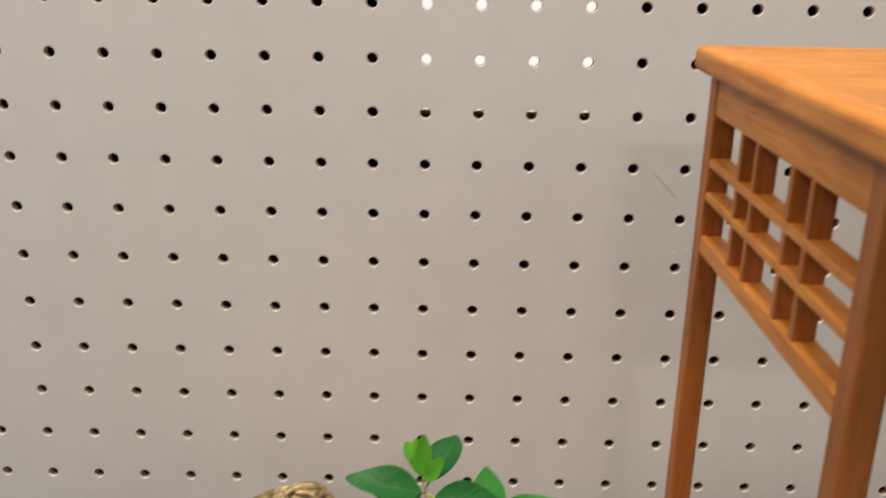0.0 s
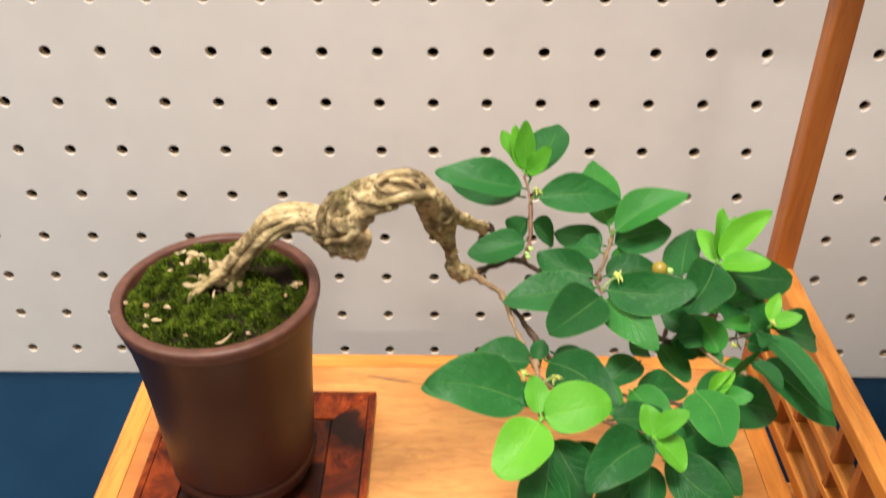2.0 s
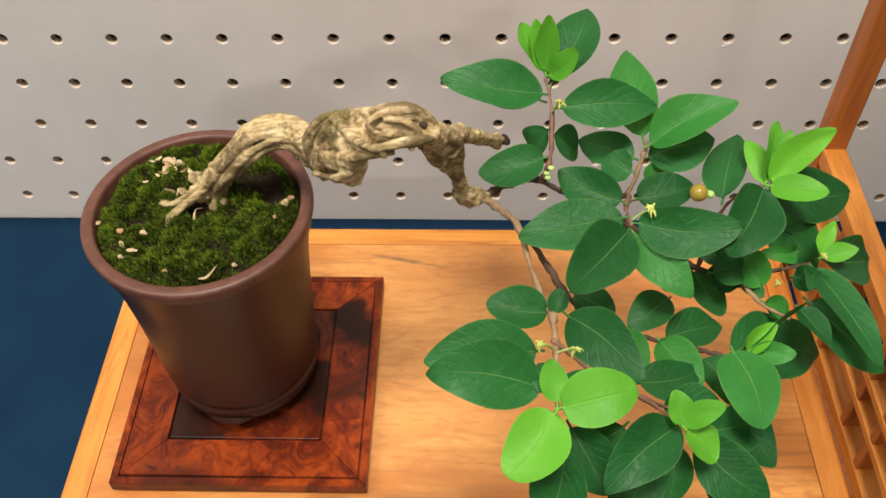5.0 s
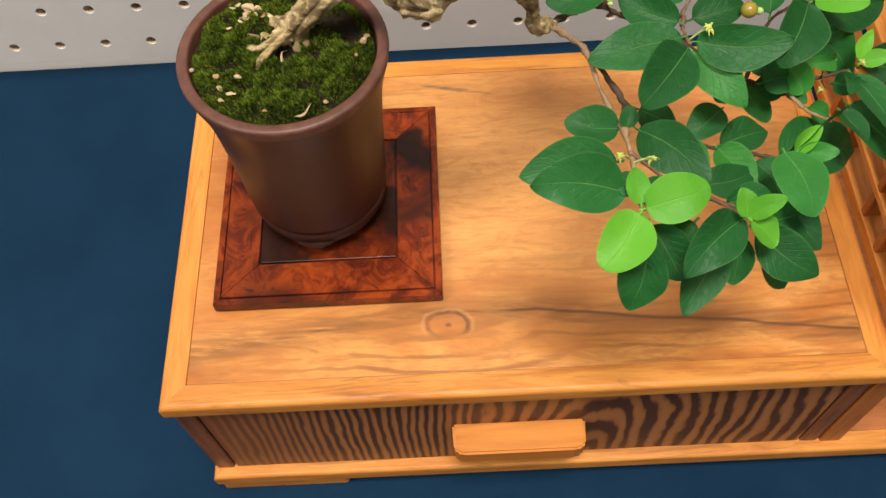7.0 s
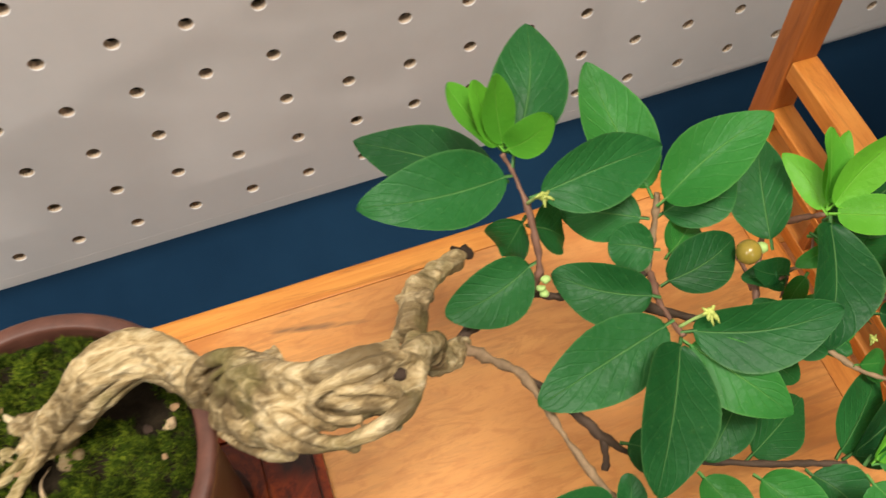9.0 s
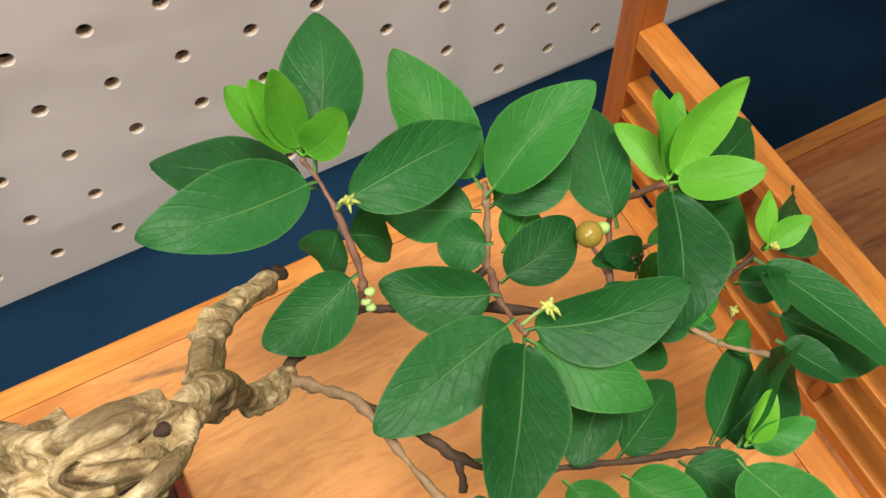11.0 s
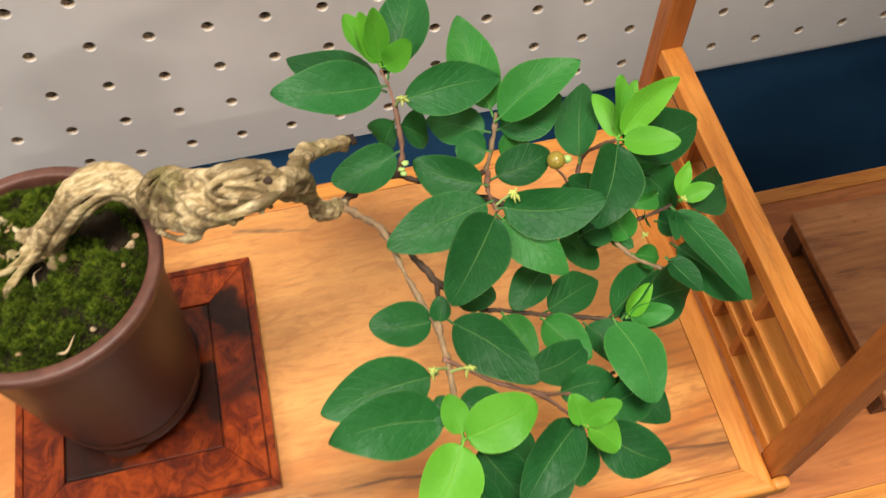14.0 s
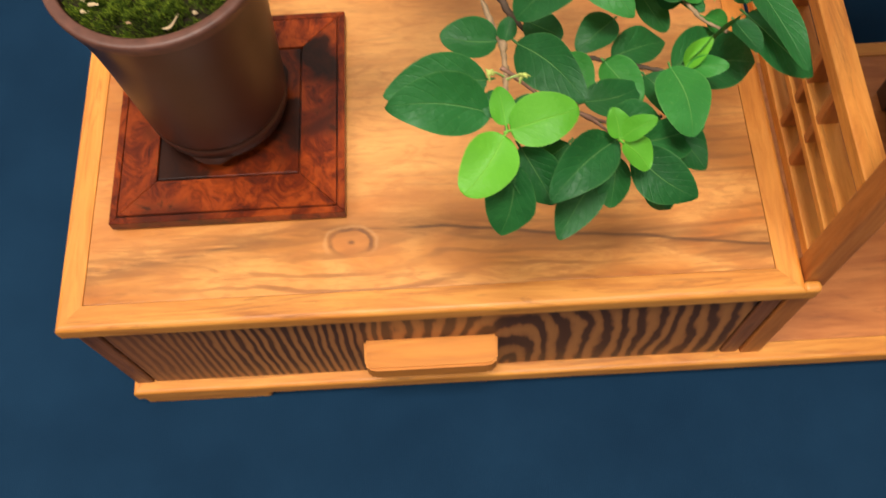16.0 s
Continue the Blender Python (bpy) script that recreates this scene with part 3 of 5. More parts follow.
def lattice(x0, z_bot, z_top, y0=-0.2345, y1=-0.1085, bar=0.003, deep=0.0072):
    """Side lattice: four slim uprights and two slim cross bars between the posts."""
    mid = (y0 + y1) / 2
    for off in (-0.0305, -0.0152, 0.0152, 0.0305):
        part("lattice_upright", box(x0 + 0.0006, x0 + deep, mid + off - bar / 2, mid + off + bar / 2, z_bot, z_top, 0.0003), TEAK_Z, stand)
    h = z_top - z_bot
    for f in (0.34, 0.62):
        z = z_bot + f * h
        part("lattice_crossbar", box(x0 + 0.0003, x0 + deep + 0.0002, y0, y1, z - bar / 2, z + bar / 2, 0.0003), TEAK_Y, stand)


for px in (PX0, 0.40):
    part("apron", box(px + 0.0006, px + 0.0079, -0.2345, -0.1085, 0.3425, UZ0, 0.0004), TEAK_Y, stand)
    part("lattice_rail", box(px + 0.0003, px + 0.0081, -0.2345, -0.1085, 0.291, 0.2975, 0.0005), TEAK_Y, stand)
    lattice(px, 0.2975, 0.3425)
lo = 0.146
part("lattice_rail", box(PX0 + 0.0003, PX0 + 0.0081, -0.2345, -0.1085, lo, lo + 0.0065, 0.0005), TEAK_Y, stand)
part("lattice_rail", box(PX0 + 0.0003, PX0 + 0.0081, -0.2345, -0.1085, TZ1 - 0.0002, TZ1 + 0.0055, 0.0005), TEAK_Y, stand)
lattice(PX0, TZ1 + 0.0055, lo)
framed_board(0.1265, SR, -0.2640, -0.095, UZ0, UZ1, 0.0088, "shelf", TEAK_X, 0.0028)

# ---- dark wooden stand on the lower shelf ----
low = thing("wooden_stand", "low dark brown wooden stand on the lower shelf", "stand", (0.28, -0.16, B1))
part("top_board", box(0.215, 0.37, -0.214, -0.119, 0.031, 0.0365, 0.0012), WALNUT, low, "brown board with straight grain")
part("side_apron", box(0.2185, 0.224, -0.208, -0.126, 0.022, 0.031, 0.0005), DARKWOOD, low)
part("front_apron", box(0.2245, 0.362, -0.21, -0.205, 0.022, 0.031, 0.0005), DARKWOOD, low)
for lx in (0.2165, 0.354):
    for ly in (-0.211, -0.132):
        part("leg", box(lx, lx + 0.011, ly, ly + 0.011, B1, 0.031, 0.0006), DARKWOOD, low)

# ---- square burl mat under the pot ----
MX0, MX1, MY0, MY1 = -0.1015, -0.0205, -0.2115, -0.1275
mat = thing("pot_mat", "square polished red burl wood mat with mitred border", "mat", (-0.06, -0.17, TZ1))
MZ = TZ1 + 0.0062


def mitred(side, inset, width, z0, z1):
    """One trapezoid border piece of the mat."""
    a0, a1, b0, b1 = MX0 + inset, MX1 - inset, MY0 + inset, MY1 - inset
    w, g = width, 0.00005
    quad = {"front": [(a0 + g, b0), (a1 - g, b0), (a1 - w - g, b0 + w), (a0 + w + g, b0 + w)],
            "back": [(a0 + w + g, b1 - w), (a1 - w - g, b1 - w), (a1 - g, b1), (a0 + g, b1)],
            "left": [(a0, b0 + g), (a0 + w, b0 + w + g), (a0 + w, b1 - w - g), (a0, b1 - g)],
            "right": [(a1 - w, b0 + w + g), (a1, b0 + g), (a1, b1 - g), (a1 - w, b1 - w - g)]}[side]
    bm = bmesh.new()
    lo_ = [bm.verts.new((x, y, z0)) for x, y in quad]
    hi = [bm.verts.new((x, y, z1)) for x, y in quad]
    bm.faces.new(hi), bm.faces.new(lo_[::-1])
    for i in range(4):
        bm.faces.new((lo_[i], lo_[(i + 1) % 4], hi[(i + 1) % 4], hi[i]))
    bmesh.ops.recalc_face_normals(bm, faces=bm.faces)
    bmesh.ops.bevel(bm, geom=bm.edges[:], offset=0.00015, segments=1, affect="EDGES")
    return bm


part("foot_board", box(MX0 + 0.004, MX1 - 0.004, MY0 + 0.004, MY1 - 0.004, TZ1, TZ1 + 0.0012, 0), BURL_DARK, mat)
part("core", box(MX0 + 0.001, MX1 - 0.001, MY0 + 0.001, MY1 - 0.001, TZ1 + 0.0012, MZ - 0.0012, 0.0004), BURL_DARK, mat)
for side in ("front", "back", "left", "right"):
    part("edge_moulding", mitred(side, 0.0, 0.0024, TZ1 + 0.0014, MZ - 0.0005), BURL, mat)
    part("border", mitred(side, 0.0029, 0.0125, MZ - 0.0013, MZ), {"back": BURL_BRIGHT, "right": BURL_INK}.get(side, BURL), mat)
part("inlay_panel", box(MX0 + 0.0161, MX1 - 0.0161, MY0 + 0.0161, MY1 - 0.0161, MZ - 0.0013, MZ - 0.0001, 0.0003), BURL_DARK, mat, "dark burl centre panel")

# ---- pot ----
PC = Vector((-0.0635, -0.1690, 0))
pot = thing("plant_pot", "tall round dark brown unglazed clay pot on three feet", "plant pot", (PC.x, PC.y, MZ))


def lathe(profile, seg=72):
    bm = bmesh.new()
    rings = []
    for r, z in profile:
        rings.append([bm.verts.new((PC.x + r * math.cos(2 * math.pi * k / seg), PC.y + r * math.sin(2 * math.pi * k / seg), z)) for k in range(seg)])
    for a, b in zip(rings, rings[1:]):
        for k in range(seg):
            bm.faces.new((a[k], a[(k + 1) % seg], b[(k + 1) % seg], b[k]))
    return bm


RIM = 0.1865
part("body", lathe([(0.0001, MZ + 0.004), (0.018, MZ + 0.004), (0.0212, MZ + 0.0045), (0.0232, MZ + 0.006), (0.0241, MZ + 0.0085), (0.0245, MZ + 0.0115), (0.0244, MZ + 0.0129), (0.0239, MZ + 0.0134), (0.0239, MZ + 0.0141), (0.0245, MZ + 0.0146), (0.0248, MZ + 0.0165), (0.0256, MZ + 0.030), (0.0266, MZ + 0.047), (0.0277, MZ + 0.060), (0.0288, MZ + 0.068), (0.0302, MZ + 0.0735), (0.0311, RIM - 0.0042)]), POT, pot, smooth=True)
part("rim", lathe([(0.0311, RIM - 0.0042), (0.0315, RIM - 0.0026), (0.0317, RIM - 0.0011), (0.0316, RIM - 0.0004), (0.0312, RIM), (0.0306, RIM + 0.0002), (0.0288, RIM + 0.0002), (0.0283, RIM - 0.0001), (0.0281, RIM - 0.0008), (0.0279, RIM - 0.003), (0.0272, RIM - 0.009), (0.0265, RIM - 0.02)]), RIMCLAY, pot, "worn reddish brown pot rim", smooth=True)
for a in (-92, 28, 148):
    bm = bmesh.new()
    vs = bmesh.ops.create_cone(bm, cap_ends=True, segments=10, radius1=0.0016, radius2=0.0078, depth=0.0080)["verts"]
    c, s = math.cos(radians(a)), math.sin(radians(a))
    for v in vs:
        v.co = Vector((PC.x + c * (0.0208 + 0.7 * v.co.x) - s * v.co.y, PC.y + s * (0.0208 + 0.7 * v.co.x) + c * v.co.y, MZ + 0.0040 + v.co.z))
    part("foot", bm, POT, pot, smooth=True)


# ---- bonsai ----
def bark_mat(name="bark"):
    """Pale weathered wood: long grain along the trunk, brown dirt in patches and a little green."""
    m, nt, b = nodes_of(name, 0.7, spec=0.25)
    grain = noise_tex(nt, coords(nt, (120, 420, 420), rot=(0.0, 0.35, 0.5)), 1.0, 6, 0.62, 1.3)
    fibre = noise_tex(nt, coords(nt, (420, 1900, 1900), rot=(0.0, 0.35, 0.5)), 1.0, 3, 0.6, 0.4)
    dirt = noise_tex(nt, coords(nt, (150, 240, 240), rot=(0.0, 0.35, 0.5), loc=(2, 1, 3)), 1.0, 5, 0.65, 0.4)
    broad = noise_tex(nt, coords(nt, loc=(5, 1, 9)), 70, 3, 0.5)
    f = maths(nt, "ADD", maths(nt, "MULTIPLY", grain, 0.8), maths(nt, "MULTIPLY", fibre, 0.2))
    base = ramp(nt, f, [(0.32, (0.21, 0.14, 0.064)), (0.43, (0.38, 0.27, 0.125)), (0.54, (0.55, 0.42, 0.225)), (0.68, (0.73, 0.6, 0.37))])
    spots = maths(nt, "ADD", maths(nt, "MULTIPLY", dirt, 0.6), maths(nt, "MULTIPLY", broad, 0.4))
    base = mix(nt, ramp(nt, spots, [(0.47, (0, 0, 0)), (0.56, (0.8, 0.8, 0.8))]), base, (0.1, 0.064, 0.026))
    green = noise_tex(nt, coords(nt, loc=(7, 3, 1)), 75, 4, 0.6)
    base = mix(nt, ramp(nt, green, [(0.52, (0, 0, 0)), (0.7, (0.5, 0.5, 0.5))]), base, (0.16, 0.15, 0.035))
    nt.links.new(base, b.inputs["Base Color"])
    pits = noise_tex(nt, coords(nt, loc=(4, 4, 1)), 650, 4, 0.65, 0.4)
    bump(nt, b, maths(nt, "ADD", maths(nt, "ADD", maths(nt, "MULTIPLY", f, 1.3), maths(nt, "MULTIPLY", dirt, -0.8)), maths(nt, "MULTIPLY", pits, 0.7)), 0.75, 0.0009)
    return m


BARK = bark_mat()
TWIG = plain("twig_bark", (0.27, 0.175, 0.095), 0.75, 0.4, 420, 0.5, 0.0006)
REDTWIG = plain("young_twig", (0.2, 0.1, 0.065), 0.6, 0.3, 420, 0.4, 0.0004)
DARKTWIG = plain("dark_twig", (0.07, 0.042, 0.026), 0.8, 0.4, 420, 0.5, 0.0006)
DEADWOOD = plain("dark_hollow", (0.045, 0.027, 0.017), 0.9, 0.4, 300, 0.6, 0.0008)
PALEROOT = plain("pale_root", (0.5, 0.4, 0.24), 0.8, 0.35, 330, 0.6, 0.0008)


def leaf_mat(name, deep, bright, vein, rough=0.48, through_col=(0.2, 0.5, 0.05), veiny=0.28):
    """Leaf skin with a pale midrib, side veins in relief and light passing through."""
    m, nt, b = nodes_of(name, rough, spec=0.24)
    uv = nt.nodes.new("ShaderNodeUVMap")
    sep = nt.nodes.new("ShaderNodeSeparateXYZ")
    nt.links.new(uv.outputs[0], sep.inputs[0])
    au = maths(nt, "ABSOLUTE", maths(nt, "SUBTRACT", sep.outputs[0], 0.5))
    info = nt.nodes.new("ShaderNodeObjectInfo")
    rnd = info.outputs["Random"]
    jig = noise_tex(nt, coords(nt), 260, 3, 0.6)
    arch = maths(nt, "SUBTRACT", maths(nt, "MULTIPLY", sep.outputs[1], 44.0), maths(nt, "MULTIPLY", maths(nt, "POWER", au, 0.75), 30.0))
    side = maths(nt, "SINE", maths(nt, "ADD", arch, maths(nt, "MULTIPLY", jig, 2.5)))
    side = ramp(nt, side, [(0.8, (0, 0, 0)), (1.0, (1, 1, 1))])
    rib = ramp(nt, maths(nt, "ADD", au, maths(nt, "MULTIPLY", sep.outputs[1], 0.012)), [(0.008, (1, 1, 1)), (0.024, (0, 0, 0))])
    big = noise_tex(nt, coords(nt), 90, 4, 0.55)
    tone = maths(nt, "ADD", maths(nt, "MULTIPLY", rnd, 0.45), maths(nt, "MULTIPLY", big, 0.55))
    base = ramp(nt, tone, [(0.25, deep), (0.75, bright)])
    base = mix(nt, maths(nt, "MULTIPLY", side, 0.025), base, vein)
    base = mix(nt, maths(nt, "MULTIPLY", rib, 0.36), base, vein)
    speck = noise_tex(nt, coords(nt), 1300, 3, 0.7)
    base = mix(nt, ramp(nt, speck, [(0.62, (0, 0, 0)), (0.78, (0.3, 0.3, 0.3))]), base, vein)
    edge = ramp(nt, au, [(0.468, (0, 0, 0)), (0.495, (0.18, 0.18, 0.18))])
    base = mix(nt, edge, base, vein)
    nt.links.new(base, b.inputs["Base Color"])
    quilt = noise_tex(nt, coords(nt), 330, 2, 0.5)
    h = maths(nt, "ADD", maths(nt, "ADD", maths(nt, "MULTIPLY", side, -veiny), maths(nt, "MULTIPLY", quilt, 5.0 * veiny + 0.4)), maths(nt, "MULTIPLY", noise_tex(nt, coords(nt), 1100, 2), 0.5))
    h = maths(nt, "ADD", h, maths(nt, "MULTIPLY", rib, -0.8))
    bump(nt, b, h, 0.55, 0.0004)
    tr = add(nt, "ShaderNodeBsdfTranslucent")
    tr.inputs[0].default_value = (*through_col, 1)
    ms = add(nt, "ShaderNodeMixShader", ins={0: 0.16})
    nt.links.new(b.outputs[0], ms.inputs[1])
    nt.links.new(tr.outputs[0], ms.inputs[2])
    nt.links.new(ms.outputs[0], nt.nodes["Material Output"].inputs[0])
    return m


LEAF = {
    "dark": leaf_mat("leaf_dark", (0.0085, 0.068, 0.0165), (0.021, 0.135, 0.03), (0.2, 0.4, 0.12), through_col=(0.06, 0.22, 0.02)),
    "mid": leaf_mat("leaf_mid", (0.024, 0.16, 0.027), (0.044, 0.24, 0.036), (0.25, 0.5, 0.13), through_col=(0.12, 0.4, 0.03)),
    "bright": leaf_mat("leaf_young", (0.075, 0.29, 0.022), (0.135, 0.42, 0.03), (0.3, 0.64, 0.09), through_col=(0.22, 0.55, 0.03), veiny=0.07),
}
YELLOW = plain("flower_yellow", (0.42, 0.47, 0.11), 0.6, 0.2, 600)
PALEGREEN = plain("calyx_green", (0.36, 0.52, 0.16), 0.6, 0.2, 600)
BERRY = plain("berry_skin", (0.3, 0.22, 0.035), 0.25, 0.35, 200, 0.05)

tree = thing("bonsai_tree", "bonsai with gnarled tan trunk and dense glossy green leaves", "bonsai tree", (-0.066, -0.163, 0.18))


def spline(pts, n):
    """Catmull-Rom through the points, n samples a stretch."""
    P = [Vector(p) for p in pts]
    P = [P[0] * 2 - P[1]] + P + [P[-1] * 2 - P[-2]]
    out = []
    for i in range(1, len(P) - 2):
        a, b, c, d = P[i - 1:i + 3]
        for k in range(n):
            t = k / n
            out.append(0.5 * (2 * b + (c - a) * t + (2 * a - 5 * b + 4 * c - d) * t * t + (3 * b - 3 * c + d - a) * t ** 3))
    return out + [P[-2]]


def tube(bm, pts, seg=10, n=6, rough=0.0, freq=200.0, ridges=0, twist=0.0, lump=0.0):
    """A closed round bar along (x, y, z, radius) points, with rough and ridged skin."""
    line = spline([p[:3] for p in pts], n)
    rad = [q.x for q in spline([(p[3], 0, 0) for p in pts], n)]
    ref = Vector((0.13, 0.31, 0.94)).normalized()
    rings = []
    for i, c in enumerate(line):
        d = (line[min(i + 1, len(line) - 1)] - line[max(i - 1, 0)]).normalized()
        u = d.cross(ref).normalized()
        w = d.cross(u).normalized()
        ring = []
        for k in range(seg):
            a = 2 * math.pi * k / seg
            o = u * math.cos(a) + w * math.sin(a)
            r = rad[i]
            if ridges:
                r *= 1 + 0.13 * math.sin(ridges * a + twist * i / n) + 0.07 * math.sin((ridges + 2) * a - twist * 0.7 * i / n)
            if rough:
                r *= 1 + rough * noise.fractal((c + o * rad[i]) * freq, 1.0, 2.0, 4)
            if lump:
                r *= 1 + lump * noise.noise((c + o * rad[i]) * freq * 0.33)
            ring.append(bm.verts.new(c + o * r))
        rings.append(ring)
    layer = bm.loops.layers.uv.verify()
    round_way = 2 * math.pi * max(rad)
    along = [0.0]
    for p, q in zip(line, line[1:]):
        along.append(along[-1] + (q - p).length)
    shift = line[0].x * 7.3 + line[0].z * 3.1
    for i, (a, b) in enumerate(zip(rings, rings[1:])):
        for k in range(seg):
            f = bm.faces.new((a[k], a[(k + 1) % seg], b[(k + 1) % seg], b[k]))
            for loop, (m, s) in zip(f.loops, ((k, i), (k + 1, i), (k + 1, i + 1), (k, i + 1))):
                loop[layer].uv = (round_way * m / seg + shift + twist * 0.0012 * s / n, along[s] + shift)
    bm.faces.new(rings[0][::-1]), bm.faces.new(rings[-1])
    return bm


def blob(bm, at, size, rough=0.25, freq=220.0, sub=3):
    for v in bmesh.ops.create_icosphere(bm, subdivisions=sub, radius=1.0)["verts"]:
        n = v.co.normalized()
        q = Vector(at) + Vector((n.x * size[0], n.y * size[1], n.z * size[2]))
        v.co = q + n * (size[0] + size[2]) * 0.5 * rough * noise.fractal(q * freq, 1.0, 2.0, 3)
    return bm


# the trunk rises from the moss, arches over in coils and drops to the fork
CORE = [(-0.0625, -0.1630, 0.1850, 0.0042), (-0.0549, -0.1650, 0.1965, 0.0030), (-0.0455, -0.1650, 0.2072, 0.0024), (-0.0370, -0.1645, 0.2096, 0.0023), (-0.0293, -0.1725, 0.2138, 0.0022), (-0.0216, -0.1810, 0.2225, 0.0026), (-0.0105, -0.1917, 0.2330, 0.0031), (-0.0003, -0.1932, 0.2355, 0.0029), (0.0049, -0.1852, 0.2230, 0.0027), (0.0082, -0.1817, 0.2110, 0.0017), (0.0102, -0.1790, 0.2012, 0.0022), (0.0146, -0.1752, 0.1970, 0.0018)]
FRONT, UP = Vector((0.03, -0.60, 0.80)), Vector((0.0, 0.80, 0.60))
AXIS = spline([p[:3] for p in CORE], 20)


def on_trunk(s, up, front, side=0.0):
    """A place beside the trunk: s counts the bends of its axis, the offsets are in millimetres."""
    j = min(s * 20, len(AXIS) - 1.001)
    c = AXIS[int(j)].lerp(AXIS[int(j) + 1], j - int(j))
    return c + UP * (up / 1000) + FRONT * (front / 1000) + Vector((side / 1000, 0, 0))


def strand(bm, *pts, rough=0.22):
    """A woody strand along (s, up, front, side, radius) points, all but s in millimetres."""
    tube(bm, [(*on_trunk(*p[:4]), p[4] / 1000) for p in pts], 14, 9, rough, 330.0, 0, 0.0, 0.5)


def grown_together(ob, voxel=0.00024, turns=1):
    """Melts the overlapping strands into one skin."""
    m = ob.modifiers.new("skin", "REMESH")
    m.mode, m.voxel_size, m.use_smooth_shade = "VOXEL", voxel, True
    m = ob.modifiers.new("worn", "SMOOTH")
    m.iterations, m.factor = turns, 0.5
    return ob


bm = bmesh.new()
tube(bm, CORE, 30, 14, 0.25, 300.0, 4, 1.9, 0.5)
# the first hump: pale strands side by side over a shaded hollow
strand(bm, (0.5, 1.4, 1.0, -0.8, 1.0), (1.0, 2.2, 1.4, -0.8, 1.2), (1.6, 2.9, 1.4, -0.2, 1.6), (2.3, 3.2, 1.3, 0.3, 1.9), (3.0, 3.2, 1.1, 0.3, 1.9), (3.6, 3.2, 0.3, 0.3, 1.6), (4.2, 2.2, -1.0, 0, 1.1), (4.6, 0.8, -1.6, 0, 0.9))
strand(bm, (0.5, 0.4, 2.4, -0.4, 0.9), (1.1, 0.9, 3.0, 0, 1.0), (1.7, 0.9, 3.6, 0.2, 1.3), (2.3, 0.9, 4.0, 0.3, 1.4), (2.9, 0.9, 3.7, 0.2, 1.35), (3.4, 1.7, 2.7, 0, 1.0), (3.9, 1.2, 1.8, 0, 0.8))
strand(bm, (0.3, -0.9, 2.8, 0, 0.9), (0.9, -0.9, 3.3, 0, 1.0), (1.5, -1.1, 3.8, 0, 1.1), (2.1, -1.0, 4.1, 0, 1.0), (2.7, -0.8, 4.0, 0, 0.9), (3.3, -0.3, 3.2, 0, 0.8), (3.9, -0.6, 2.6, 0, 0.7))
strand(bm, (0.5, -2.4, 2.0, 0.8, 1.1), (1.2, -3.2, 2.2, 0.8, 1.2), (1.9, -3.4, 2.2, 0.5, 1.2), (2.6, -2.9, 2.6, 0, 1.0), (3.3, -2.2, 2.8, 0, 0.9), (4.0, -2.8, 2.0, 0, 0.9))
strand(bm, (1.4, -3.8, 0.2, 0.8, 1.3), (2.2, -4.0, 0.2, 0.4, 1.4), (3.0, -3.6, 0.6, 0, 1.2), (3.8, -3.8, 0.4, 0, 1.3), (4.5, -4.8, 0.2, 0, 1.6))
strand(bm, (1.6, -2.1, 3.4, 0, 0.45), (2.2, -1.9, 3.9, 0, 0.5), (2.8, -1.7, 3.9, 0, 0.5), (3.6, -1.4, 3.0, 0, 0.4))
# the cut limb under the coil and the mass that joins it
tube(bm, [(-0.0325, -0.1695, 0.2085, 0.0026), (-0.0280, -0.1725, 0.2092, 0.0034), (-0.0235, -0.1745, 0.2092, 0.0040), (-0.0190, -0.1748, 0.2082, 0.0041), (-0.0158, -0.1742, 0.2068, 0.0036)], 20, 10, 0.35, 300.0, 4, 1.0, 0.4)
strand(bm, (4.5, -6.0, 1.0, 0, 2.4), (5.0, -5.4, 1.2, 0, 2.8), (5.4, -5.4, 0.6, 0, 2.6), (5.8, -4.4, 0.2, 0, 1.8), rough=0.4)
strand(bm, (4.4, -8.4, 2.0, 0, 0.8), (4.8, -9.4, 2.6, 0.3, 0.9), (5.15, -9.8, 2.6, 0.9, 1.0), (5.4, -8.6, 2.8, 1.4, 0.9), (5.45, -6.8, 2.8, 1.0, 0.8))
# the coils and the long loop with its hollows
strand(bm, (4.2, -4.4, 1.8, 0, 1.1), (4.25, -1.6, 3.9, -0.8, 1.25), (4.45, 1.6, 3.9, -1.0, 1.35), (4.8, 4.2, 1.8, -0.8, 1.4), (5.25, 5.0, -0.6, -0.2, 1.4), (5.7, 4.2, -2.6, 0, 1.1))
strand(bm, (4.6, -4.8, 2.6, 0, 1.0), (4.65, -2.4, 4.4, 0, 1.1), (4.85, 0.2, 5.4, 0, 1.1), (5.1, 2.8, 4.6, 0, 1.15), (5.5, 4.4, 2.6, 0, 1.2), (6.1, 4.2, 1.2, 0, 1.4), (6.8, 4.3, 1.0, 0, 1.4), (7.3, 3.6, 1.4, 0.2, 1.3))
strand(bm, (4.55, 3.4, 3.4, -0.4, 0.5), (4.9, 4.4, 2.6, -0.2, 0.6), (5.4, 5.0, 1.2, 0, 0.6), (6.0, 4.6, 0.0, 0, 0.9), (6.6, 4.4, -0.6, 0, 0.8))
